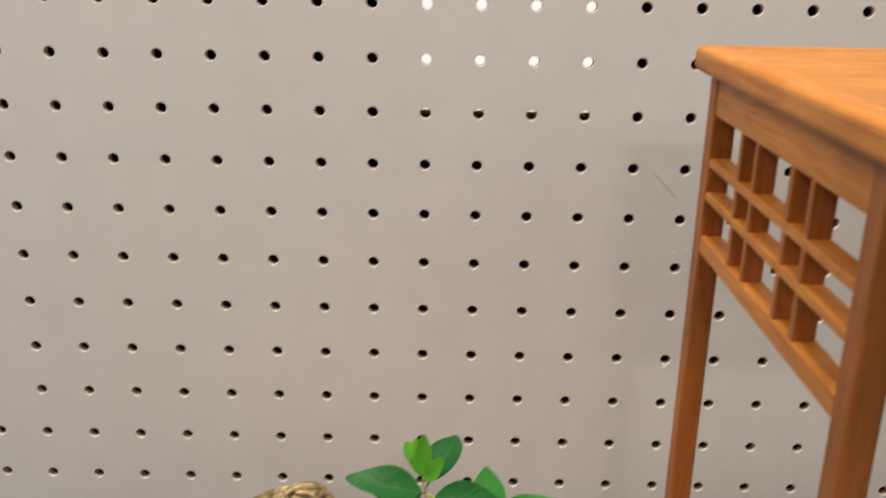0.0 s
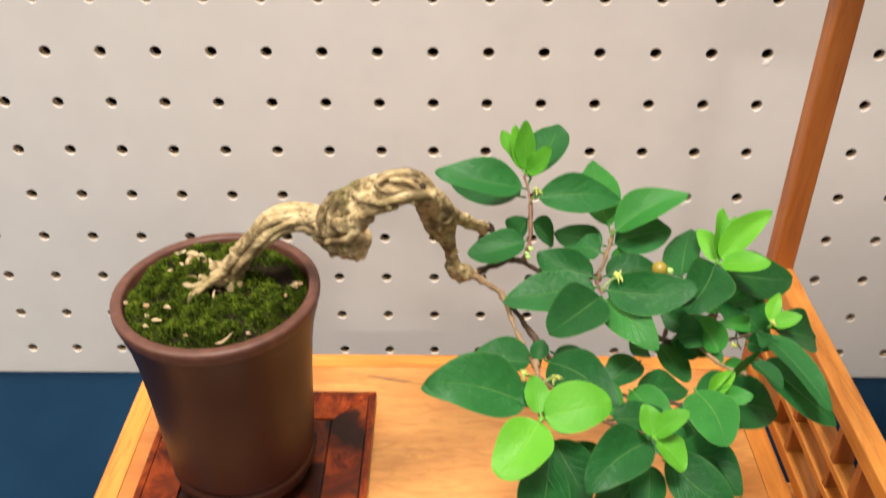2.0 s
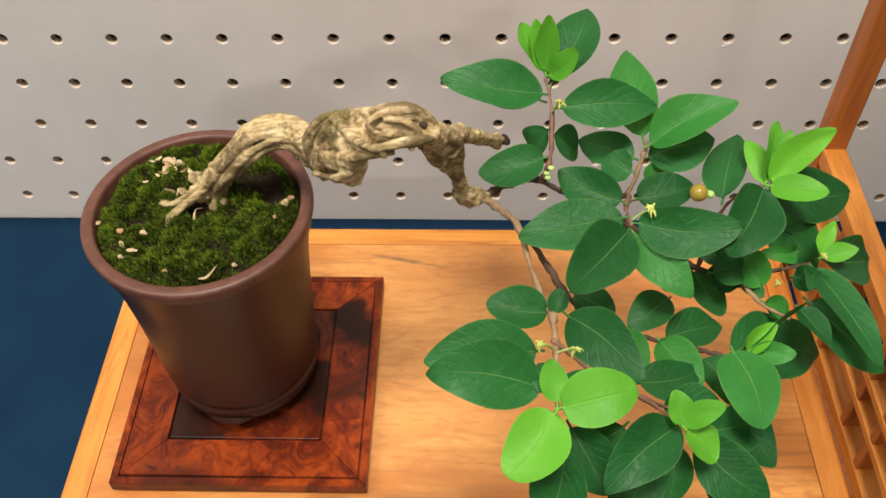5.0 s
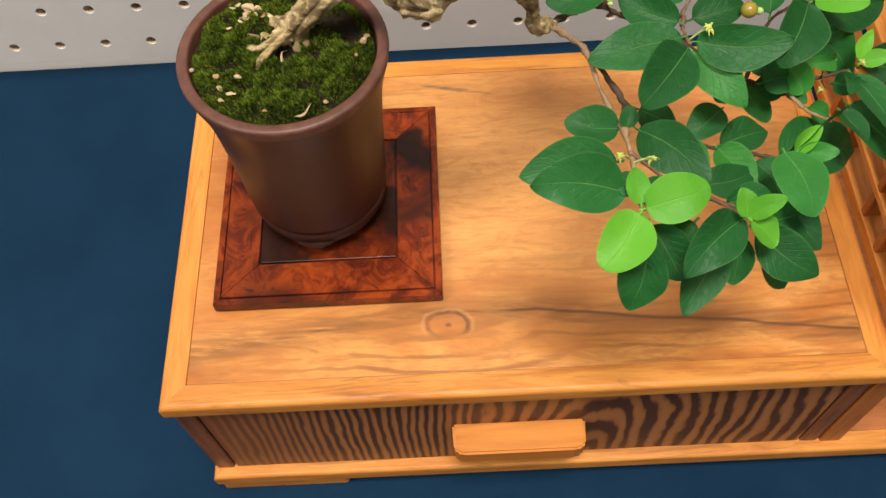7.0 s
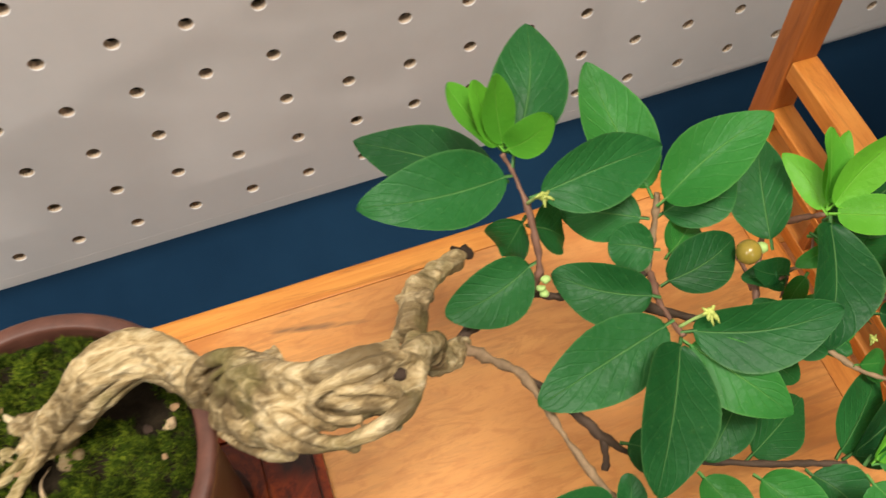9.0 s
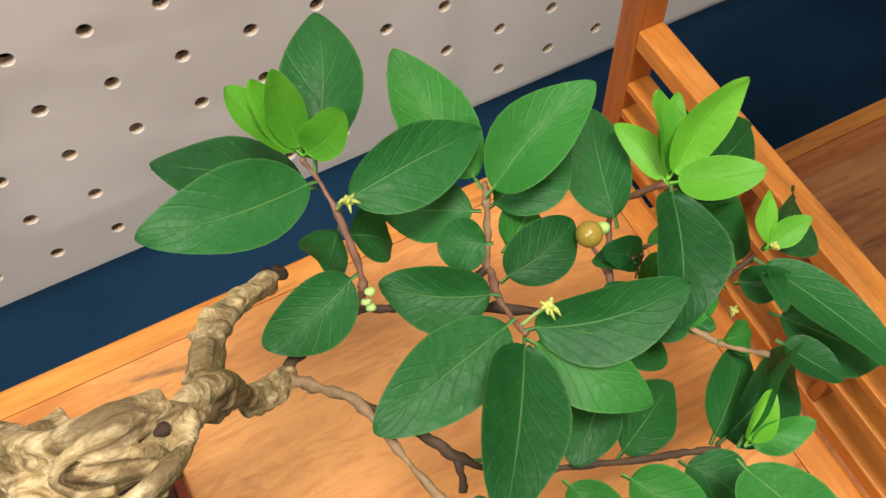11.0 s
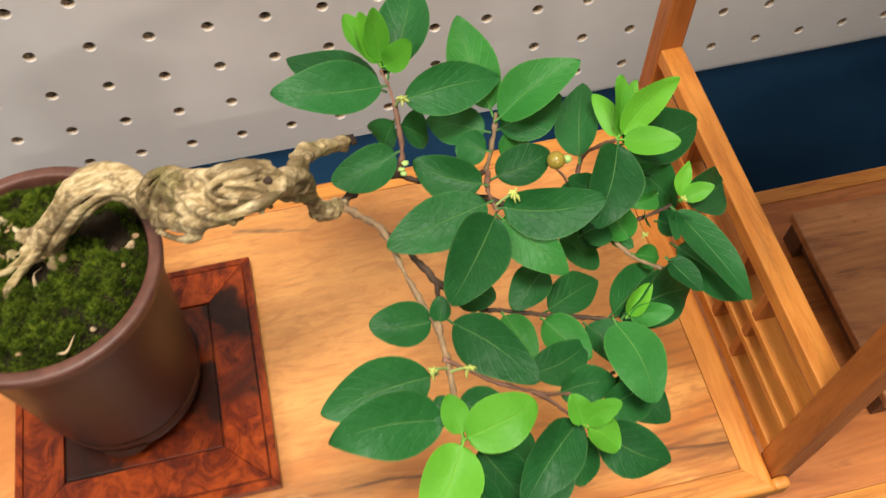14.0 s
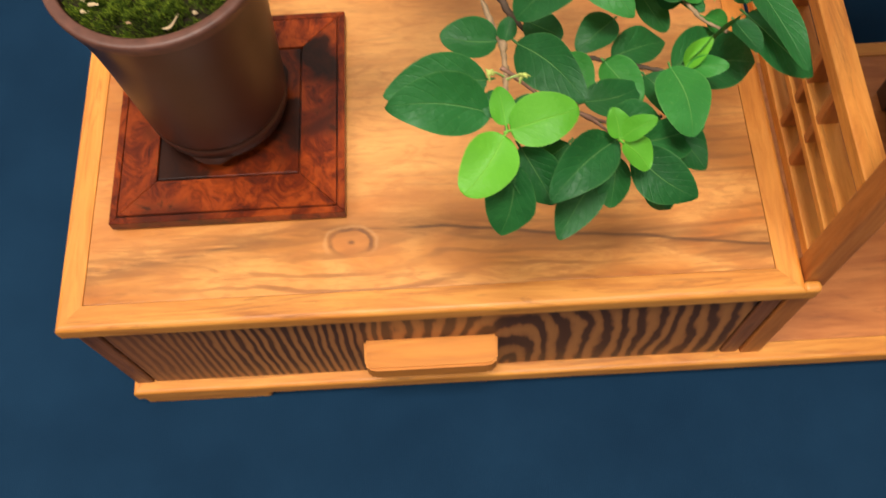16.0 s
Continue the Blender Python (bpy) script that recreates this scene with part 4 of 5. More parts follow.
strand(bm, (5.15, 3.0, 4.0, 0, 0.9), (5.4, 1.2, 5.5, 0, 1.05), (5.65, -1.6, 6.0, 0, 1.1), (6.05, -3.8, 5.3, 0, 1.2), (6.6, -3.7, 4.9, 0, 1.2), (7.1, -2.6, 4.7, 0.4, 1.2), (7.4, -0.7, 4.6, 1.2, 1.2), (7.42, 1.3, 4.0, 1.4, 1.2), (7.2, 3.0, 3.4, 0.8, 1.15), (6.8, 3.7, 3.4, 0, 1.0), (6.4, 3.6, 3.8, 0, 0.9), (6.1, 2.6, 4.8, 0, 0.85), (5.98, 0.8, 5.5, 0, 0.8), (6.2, -1.0, 5.4, 0, 0.7), (6.5, -1.8, 4.9, 0, 0.6))
strand(bm, (6.3, 2.0, 3.9, 0, 0.5), (6.7, 1.2, 4.0, 0, 0.6), (7.0, -0.2, 4.2, 0, 0.65), (7.12, -1.3, 4.4, 0, 0.6))
strand(bm, (6.5, 2.4, 3.4, 0, 0.4), (6.9, 1.9, 3.4, 0, 0.45), (7.15, 1.8, 3.2, 0, 0.4))
strand(bm, (4.9, -4.6, 3.4, 0, 1.0), (5.3, -5.2, 3.9, 0, 1.1), (5.9, -5.2, 3.2, 0, 1.0), (6.5, -4.8, 2.4, 0, 0.9))
strand(bm, (4.5, -0.6, 4.6, -0.6, 0.45), (4.7, 1.4, 4.9, -0.4, 0.5), (5.0, 3.4, 3.9, 0, 0.5), (5.4, 4.8, 1.8, 0, 0.45))
strand(bm, (5.3, 2.6, -0.6, 0, 2.2), (5.9, 2.4, -0.6, 0, 2.5), (6.5, 2.2, -0.4, 0, 2.5), (7.1, 1.8, -0.2, 0, 2.2))
# the drop to the fork with its knots
strand(bm, (7.2, -1.2, 1.2, -1.6, 1.4), (7.6, -0.8, 2.0, -3.0, 1.5), (8.0, 0, 2.2, -3.5, 1.6), (8.4, -0.2, 1.8, -3.2, 1.5), (8.75, -0.2, 1.0, -2.0, 1.1), (9.0, 0, 0.4, -0.8, 0.7))
strand(bm, (7.3, 1.8, 0.6, 1.6, 1.3), (7.6, 1.6, 1.4, 2.6, 1.4), (8.0, 1.2, 2.2, 3.2, 1.4), (8.35, 0.5, 2.0, 2.6, 1.2), (8.7, 0, 1.2, 1.4, 0.9), (9.2, 0, 0.6, 0.8, 0.7))
strand(bm, (7.5, 1.0, 3.0, -0.6, 0.7), (7.9, 0.6, 3.6, -0.8, 0.8), (8.3, 0, 3.2, -0.9, 0.8), (8.7, 0, 2.0, -0.4, 0.6))
for size, thick in ((1.7, 0.55), (0.75, 0.4)):
    ring = [on_trunk(8.2, 0.4 + size * math.cos(k * math.pi / 5), 3.6, 1.1 + 0.85 * size * math.sin(k * math.pi / 5)) for k in range(11)]
    tube(bm, [(*q, thick / 1000) for q in ring], 8, 4, 0.2, 400.0)
for s, up, front, side, size in ((8.45, -0.3, 1.4, -2.6, 1.4), (9.2, 0, 0.6, 0.9, 0.9), (9.75, -0.2, 0.8, -1.3, 1.5), (9.95, 0.2, 1.0, 1.3, 1.4), (10.25, -0.8, 0.2, -0.6, 1.8), (6.3, -5.0, 3.8, 0, 1.0), (6.85, -4.3, 3.6, 0.3, 1.0), (7.05, -4.0, 3.0, 0.6, 0.7), (5.0, -2.8, 4.6, 0, 1.0), (5.35, -3.4, 4.6, 0, 0.9), (0.9, 1.4, 2.2, -2.0, 1.2), (0.4, -1.0, 2.8, -1.4, 1.5), (0.7, -0.2, 3.2, -1.0, 0.9), (10.9, 0.2, 0.6, -0.2, 1.4), (3.9, 2.8, 0.6, 0.4, 1.0)):
    blob(bm, on_trunk(s, up, front, side), (size / 1000, size / 1000, size / 1000), 0.4, 380, 3)
# cut stub of an old branch
tube(bm, [(0.0050, -0.1805, 0.2190, 0.0026), (0.0076, -0.1745, 0.2175, 0.0026), (0.0108, -0.1700, 0.2130, 0.0019), (0.0150, -0.1658, 0.2085, 0.0018), (0.0188, -0.1626, 0.2050, 0.0017)], 16, 9, 0.25, 420.0, 3, 1.0, 0.3)
for x, y, z, size in ((0.0080, -0.1738, 0.2170, 2.8), (0.0118, -0.1690, 0.2122, 2.2), (0.0176, -0.1637, 0.2060, 2.0), (0.0124, -0.1770, 0.1990, 2.3), (0.0150, -0.1752, 0.1972, 1.7)):
    blob(bm, (x, y, z), (size / 1000, 0.8 * size / 1000, 0.9 * size / 1000), 0.45, 420, 3)
# the flare and the roots that lie on the moss
blob(bm, (-0.0620, -0.1635, 0.1862), (0.0050, 0.0040, 0.0036), 0.4, 260, 4)
tube(bm, [(*on_trunk(0.9, -0.4, 2.2), 0.0014), (-0.0600, -0.1672, 0.1925, 0.0015), (-0.0640, -0.1700, 0.1900, 0.0012), (-0.0672, -0.1728, 0.1890, 0.0010), (-0.0695, -0.1752, 0.1880, 0.0009), (-0.0704, -0.1766, 0.1860, 0.0006)], 12, 9, 0.3, 330.0, 3, 1.2, 0.4)
tube(bm, [(-0.0600, -0.1645, 0.1900, 0.0016), (-0.0650, -0.1662, 0.1885, 0.0012), (-0.0695, -0.1690, 0.1872, 0.0008), (-0.0730, -0.1700, 0.1875, 0.0011), (-0.0745, -0.1712, 0.1856, 0.0007)], 12, 9, 0.45, 330.0, 3, 1.2, 0.6)
tube(bm, [(-0.0590, -0.1615, 0.1905, 0.0022), (-0.0630, -0.1600, 0.1885, 0.0019), (-0.0665, -0.1590, 0.1870, 0.0012), (-0.0690, -0.1580, 0.1850, 0.0008)], 12, 9, 0.45, 330.0, 3, 1.2, 0.6)
for x, y, z, size in ((-0.0655, -0.1600, 0.1885, 2.0), (-0.0610, -0.1668, 0.1888, 1.7), (-0.0585, -0.1690, 0.1862, 1.6), (-0.0690, -0.1640, 0.1868, 1.3), (-0.0560, -0.1690, 0.1880, 1.3)):
    blob(bm, (x, y, z), (size / 1000, size / 1000, 0.8 * size / 1000), 0.5, 380, 3)
trunk = grown_together(part("trunk", bm, BARK, tree, "gnarled coiled tan trunk with looped woody strands", smooth=True))
bm = bmesh.new()
blob(bm, on_trunk(7.14, 1.0, 3.0, 0.3), (0.0011, 0.0009, 0.0008), 0.5, 500, 3)
part("hollow", bm, DEADWOOD, trunk, "dark hollow in the bark", smooth=True)
bm = bmesh.new()
blob(bm, on_trunk(5.2, -0.8, 3.6), (0.0010, 0.0013, 0.0011), 0.5, 500, 3)
part("hollow", bm, DEADWOOD, trunk, "dark hollow in the bark", smooth=True)
bm = bmesh.new()
blob(bm, (0.0195, -0.1620, 0.2046), (0.0014, 0.0012, 0.0015), 0.9, 700, 3)
part("stub_end", bm, DEADWOOD, trunk, "dark broken stub end", smooth=True)
fib = random.Random(12)
for k in range(7):
    a, q = fib.uniform(1.2, 5.6), fib.uniform(0.2, 1.0)
    x0, y0 = -0.0635 + 0.004 * math.cos(a), -0.1645 + 0.003 * math.sin(a)
    x1, y1 = x0 + 0.0105 * q * math.cos(a + fib.uniform(-0.9, 0.9)), y0 + 0.0075 * q * math.sin(a + fib.uniform(-0.9, 0.9))
    pts = [(x0 + fib.uniform(-0.004, 0.004), y0, 0.187, 0.0005), (x0 * 0.6 + x1 * 0.4 + fib.uniform(-0.002, 0.002), y0 * 0.6 + y1 * 0.4 + fib.uniform(-0.002, 0.002), 0.1878, 0.0003 * (0.5 + q)), (x1, y1, 0.1862, 0.00028), (x1 + fib.uniform(-0.004, 0.004), y1 + fib.uniform(-0.003, 0.003), 0.184, 0.0003)]
    part("rootlet", tube(bmesh.new(), pts, 6, 5, 0.4, 500.0), BARK if k % 3 else TWIG, tree, smooth=True)


def branch(pts, mat=None, name="branch"):
    return part(name, tube(bmesh.new(), [(*p[:3], p[3] * 0.60) for p in pts], 10, 9, 0.7, 520.0, 0, 0.0, 0.5), mat or TWIG, tree, smooth=True)


branch([(0.0140, -0.1756, 0.1975, 0.0021), (0.0190, -0.1800, 0.1972, 0.0017), (0.0235, -0.1853, 0.1965, 0.0014), (0.0262, -0.196, 0.1940, 0.0011), (0.0290, -0.206, 0.1935, 0.0012), (0.0306, -0.2116, 0.1945, 0.0012), (0.0305, -0.222, 0.1985, 0.0011), (0.0298, -0.233, 0.2020, 0.0011), (0.0291, -0.2430, 0.2050, 0.0009)])
branch([(0.0150, -0.1742, 0.196, 0.0018), (0.0205, -0.1715, 0.1972, 0.0015), (0.0270, -0.1705, 0.1990, 0.0014), (0.0350, -0.1720, 0.1960, 0.0014), (0.0440, -0.1730, 0.1925, 0.0013), (0.0530, -0.1720, 0.1945, 0.0012)], DARKTWIG)
branch([(0.0230, -0.1845, 0.1968, 0.0012), (0.0290, -0.1900, 0.1915, 0.0012), (0.0340, -0.1965, 0.1870, 0.0014), (0.0420, -0.2020, 0.1800, 0.0010), (0.0500, -0.2040, 0.1780, 0.0009), (0.0640, -0.2100, 0.1800, 0.0010), (0.0745, -0.2140, 0.1815, 0.0008)], DARKTWIG)
branch([(0.0340, -0.1965, 0.1868, 0.0012), (0.0333, -0.2000, 0.1845, 0.0011), (0.0325, -0.2015, 0.1838, 0.0013)], DARKTWIG, "spur")
branch([(0.0300, -0.1705, 0.1988, 0.0010), (0.0318, -0.1690, 0.2040, 0.0010), (0.0322, -0.1630, 0.2110, 0.0010), (0.0316, -0.1560, 0.2150, 0.0008), (0.0305, -0.1530, 0.2180, 0.0007)], REDTWIG)
branch([(0.0530, -0.1720, 0.1945, 0.0011), (0.0510, -0.1800, 0.1975, 0.0010), (0.0512, -0.1880, 0.2000, 0.0009)], REDTWIG)
branch([(0.0525, -0.1722, 0.1945, 0.0011), (0.0560, -0.1660, 0.2000, 0.0011), (0.0575, -0.1620, 0.2045, 0.0008)], TWIG)
branch([(0.0420, -0.1730, 0.1925, 0.0010), (0.0590, -0.1800, 0.1860, 0.0013), (0.0710, -0.1860, 0.1815, 0.0013), (0.0800, -0.1900, 0.1830, 0.0010), (0.0985, -0.1885, 0.1865, 0.0008)], DARKTWIG)
branch([(0.0710, -0.1860, 0.1815, 0.0010), (0.0760, -0.1760, 0.1850, 0.0009), (0.0805, -0.1690, 0.1880, 0.0008), (0.0840, -0.1720, 0.1960, 0.0008), (0.0856, -0.1750, 0.2010, 0.0007)], REDTWIG)
branch([(0.0800, -0.1905, 0.1830, 0.0010), (0.0850, -0.1990, 0.1830, 0.0009), (0.0900, -0.2050, 0.1850, 0.0007)], TWIG)
branch([(0.0296, -0.2230, 0.2010, 0.0009), (0.0400, -0.2280, 0.1940, 0.0008), (0.0490, -0.2330, 0.1935, 0.0009), (0.0535, -0.2420, 0.2000, 0.0007)], REDTWIG)
branch([(0.0490, -0.2330, 0.1935, 0.0008), (0.0600, -0.2320, 0.1860, 0.0007), (0.0700, -0.2280, 0.1830, 0.0006)], REDTWIG)

LOOK = Vector((-0.02, -0.48, 0.86))
BUD_L, BUD_M, BUD_R = (0.0240, -0.1430, 0.2278), (0.0303, -0.1480, 0.2340), (0.0378, -0.1560, 0.2290)
leaf_count = [0]


def leaf(base, tip, width, tone="dark", face=None, curl=0.1, fold=0.18, blunt=0.0, lean=0.0):
    """One oval pointed leaf from its stalk to its tip; face is the way its upper side looks."""
    b, t = Vector(base), Vector(tip)
    axis = t - b
    length = axis.length
    ax = axis.normalized()
    nz = Vector(face or LOOK)
    nz = (nz - ax * nz.dot(ax)).normalized()
    sx = ax.cross(nz)
    if lean:
        nz = nz * math.cos(lean) + sx * math.sin(lean)
        sx = ax.cross(nz)
    k = leaf_count[0] = leaf_count[0] + 1
    rows, cols = 16, 8
    own = random.Random(k * 7 + 3)
    fold *= own.uniform(0.5, 1.9)
    curl += own.uniform(-0.08, 0.12)
    turn = own.uniform(-0.22, 0.22)
    nz = nz * math.cos(turn) + sx * math.sin(turn)
    sx = ax.cross(nz)
    bend, rip = own.uniform(-0.07, 0.07), own.uniform(0.02, 0.05)
    me = bpy.data.meshes.new("leaf")
    verts, faces, uvs = [], [], []
    stalk = 0.05
    for i in range(rows + 1):
        v = (1 - math.cos(math.pi * i / rows)) / 2
        s = v ** 0.9
        w = width / 2 * (math.sin(math.pi * min(1.0, s ** 0.92)) ** (0.64 - 0.16 * blunt)) if 0 < i < rows else 0.0
        w *= 1.0 - 0.12 * (1 - blunt) * max(0.0, v - 0.55) / 0.45
        if i == 0:
            w = width * 0.02
        for j in range(cols + 1):
            u = j / cols
            q = (u - 0.5) * 2
            wave = rip * math.sin(9 * v + 2.1 * k + (1 if q > 0 else 0.3) * 2) * abs(q)
            h = width * (fold * abs(q) ** 1.4 * math.sin(math.pi * min(1, v + 0.1)) * 0.9 + wave) - curl * length * (v - 0.15) ** 2 + curl * 0.18 * length * math.sin(math.pi * v)
            p = b + ax * (length * (stalk + (1 - stalk) * v)) + sx * (q * w * (1 + 0.08 * math.sin(k) * q) + bend * length * math.sin(math.pi * v)) + nz * h
            verts.append(p)
            uvs.append((u, v))
    for i in range(rows):
        for j in range(cols):
            a = i * (cols + 1) + j
            faces.append((a, a + 1, a + cols + 2, a + cols + 1))
    # stalk
    n = len(verts)
    r = 0.0004
    for p in (b - ax * 0.0008, b + ax * (length * (stalk + 0.03))):
        for a in (0, 2.1, 4.2):
            verts.append(p + sx * r * math.cos(a) + nz * (r * math.sin(a) - 0.0002))
            uvs.append((0.5, 0.1))
    for a in range(3):
        faces.append((n + a, n + (a + 1) % 3, n + 3 + (a + 1) % 3, n + 3 + a))
    me.from_pydata(verts, [], faces)
    layer = me.uv_layers.new(name="UVMap")
    for loop in me.loops:
        layer.data[loop.index].uv = uvs[loop.vertex_index]
    for p in me.polygons:
        p.use_smooth = True
    me.materials.append(LEAF[tone])
    ob = new("leaf", me)
    ob.parent = tree
    if tone == "bright":
        ob["label"] = "young bright yellow-green leaf"
    return ob


# rosette over the fork
leaf((0.0310, -0.1560, 0.2150), (0.0043, -0.1582, 0.2232), 0.0130)
leaf((0.0332, -0.1612, 0.2150), (0.0595, -0.1594, 0.2146), 0.0125)
leaf((0.0318, -0.1545, 0.2165), (0.0416, -0.1340, 0.2280), 0.0136, face=(-0.25, -0.7, 0.65))
leaf((0.0306, -0.1540, 0.2110), (0.0096, -0.1300, 0.2005), 0.0130, curl=-0.05)
leaf((0.0310, -0.1682, 0.2044), (0.0134, -0.1717, 0.2024), 0.0110, blunt=0.6)
leaf((0.0325, -0.1620, 0.2070), (0.0405, -0.1625, 0.1990), 0.0105, face=(0.4, -0.5, 0.8))
leaf((0.0318, -0.1610, 0.2080), (0.0275, -0.1620, 0.1985), 0.0090, face=(-0.4, -0.5, 0.8))
leaf((0.0306, -0.1525, 0.2190), BUD_L, 0.0080, "bright", face=(0.5, -0.6, 0.6), curl=-0.1, blunt=0.8)
leaf((0.0308, -0.1522, 0.2190), BUD_M, 0.0062, "bright", face=(0.2, -0.7, 0.5), curl=-0.1, blunt=0.4)
leaf((0.0306, -0.1520, 0.2190), ((BUD_L[0] + BUD_M[0]) / 2, BUD_M[1] + 0.002, BUD_M[2] - 0.003), 0.0058, "bright", face=(0.3, -0.7, 0.4), curl=-0.1, blunt=0.4)
leaf((0.0312, -0.1530, 0.2185), BUD_R, 0.0066, "bright", curl=-0.05, blunt=0.9)
# middle rosette with the flower
leaf((0.0503, -0.1848, 0.1998), (0.0233, -0.1915, 0.1999), 0.0135, blunt=0.4)
leaf((0.0508, -0.1882, 0.1990), (0.0340, -0.2128, 0.2064), 0.0146, blunt=0.4)
leaf((0.0515, -0.1876, 0.2006), (0.0752, -0.1953, 0.2077), 0.0126, blunt=0.5)
leaf((0.0515, -0.1885, 0.1985), (0.0634, -0.2064, 0.1966), 0.0116, "mid")
leaf((0.0505, -0.1790, 0.1986), (0.0340, -0.1695, 0.2010), 0.0112, blunt=0.4)
leaf((0.0528, -0.1722, 0.2030), (0.0453, -0.1682, 0.2024), 0.0090, blunt=1.0)
leaf((0.0533, -0.1766, 0.1975), (0.0690, -0.1734, 0.2003), 0.0105, blunt=0.6)
leaf((0.0560, -0.1720, 0.1985), (0.0660, -0.1640, 0.1960), 0.0090, "mid", blunt=0.6)
# upper rosette behind it
leaf((0.0570, -0.1643, 0.2045), (0.0775, -0.1609, 0.2182), 0.0125, "mid", face=(-0.15, -0.5, 0.85))
leaf((0.0568, -0.1650, 0.2010), (0.0760, -0.1610, 0.2046), 0.0125, face=(-0.1, -0.75, 0.6))
leaf((0.0565, -0.1618, 0.2040), (0.0532, -0.1365, 0.2149), 0.0125, "mid", face=(0.1, -0.6, 0.75))
leaf((0.0550, -0.1640, 0.2000), (0.0405, -0.1560, 0.2000), 0.0115)
# young shoot beside the post
leaf((0.0866, -0.1745, 0.2020), (0.1001, -0.1712, 0.2172), 0.0080, "bright", face=(-0.3, -0.6, 0.7), curl=-0.1, blunt=0.3)
leaf((0.0864, -0.1740, 0.2020), (0.0880, -0.1650, 0.2140), 0.0064, "bright", face=(0.1, -0.7, 0.6), curl=-0.1, blunt=0.5)
leaf((0.0864, -0.1740, 0.2020), (0.0925, -0.1650, 0.2110), 0.0050, "bright", face=(-0.2, -0.6, 0.7), curl=-0.1, blunt=0.2)
leaf((0.0858, -0.1745, 0.2012), (0.0824, -0.1625, 0.2055), 0.0056, "bright", face=(-0.4, -0.5, 0.7), blunt=0.3)
leaf((0.0866, -0.1756, 0.2018), (0.0979, -0.1832, 0.2077), 0.0075, "bright", blunt=0.8)
leaf((0.0868, -0.1748, 0.1985), (0.1141, -0.1665, 0.1904), 0.0150, blunt=0.5)
leaf((0.0765, -0.1750, 0.1950), (0.0831, -0.1538, 0.2004), 0.0120, face=(-0.4, -0.6, 0.7))
leaf((0.0852, -0.1768, 0.2024), (0.0723, -0.1991, 0.2031), 0.0140, blunt=0.4)
leaf((0.0880, -0.1735, 0.1900), (0.1030, -0.1860, 0.1800), 0.0135, blunt=0.3)
# end of the long branch by the lattice
leaf((0.0982, -0.1897, 0.1872), (0.1100, -0.2172, 0.1880), 0.0118, face=(0.3, -0.4, 0.85), lean=-0.25)
leaf((0.0950, -0.1990, 0.1855), (0.1148, -0.2142, 0.1764), 0.0130)
leaf((0.1000, -0.1886, 0.1885), (0.1216, -0.1790, 0.1772), 0.0130, blunt=0.4)
leaf((0.1002, -0.1890, 0.1895), (0.1037, -0.1820, 0.1958), 0.0046, "bright", curl=-0.05)
leaf((0.1002, -0.1890, 0.1895), (0.1086, -0.1888, 0.1928), 0.0050, "bright", curl=-0.05)
leaf((0.0765, -0.2155, 0.1845), (0.0900, -0.2065, 0.1965), 0.0080, "dark", face=(0.5, -0.6, 0.5), curl=-0.2, lean=0.5)
leaf((0.0905, -0.2050, 0.1900), (0.0960, -0.2150, 0.1900), 0.0085, "dark", face=(0.5, -0.3, 0.7))
leaf((0.0770, -0.2165, 0.1860), (0.0868, -0.2190, 0.1905), 0.0058, "mid", blunt=0.5)
leaf((0.0770, -0.2160, 0.1862), (0.0835, -0.2120, 0.1925), 0.0050, "bright", blunt=0.4, fold=0.5)
leaf((0.0755, -0.2130, 0.1800), (0.1030, -0.2070, 0.1720), 0.0150)
leaf((0.0750, -0.2120, 0.1790), (0.0915, -0.2005, 0.1785), 0.0125)
leaf((0.0860, -0.1940, 0.1830), (0.0800, -0.1850, 0.1900), 0.0090, "mid", blunt=0.5)
leaf((0.0850, -0.1985, 0.1835), (0.0930, -0.1990, 0.1790), 0.0065, "mid")
# front rosette with two round young leaves
leaf((0.0268, -0.2385, 0.2058), (0.0029, -0.2411, 0.2148), 0.0142)
leaf((0.0270, -0.2265, 0.2016), (0.0017, -0.2310, 0.2042), 0.0138)
leaf((0.0292, -0.2435, 0.2060), (0.0451, -0.2412, 0.2100), 0.0118, "bright", blunt=1.0, curl=0.05)
leaf((0.0290, -0.2438, 0.2058), (0.0187, -0.2565, 0.2022), 0.0124, "bright", blunt=1.0, curl=0.05)
leaf((0.0291, -0.2425, 0.2062), (0.0275, -0.2350, 0.2112), 0.0060, "bright", blunt=0.6, curl=-0.1)
leaf((0.0301, -0.2100, 0.1932), (0.0154, -0.2090, 0.1963), 0.0106, blunt=0.8)
leaf((0.0335, -0.2119, 0.1960), (0.0474, -0.2330, 0.2008), 0.0132, face=(-0.2, -0.5, 0.85))
leaf((0.0313, -0.2478, 0.2000), (0.0267, -0.2595, 0.1829), 0.0122)
leaf((0.0280, -0.2400, 0.2060), (0.0255, -0.2345, 0.2090), 0.0060, blunt=0.8)
leaf((0.0312, -0.2115, 0.1950), (0.0328, -0.2065, 0.1985), 0.0050, blunt=0.8)
leaf((0.0300, -0.2330, 0.1990), (0.0420, -0.2360, 0.1970), 0.0095)
leaf((0.0320, -0.2430, 0.1995), (0.0400, -0.2545, 0.1895), 0.0115)
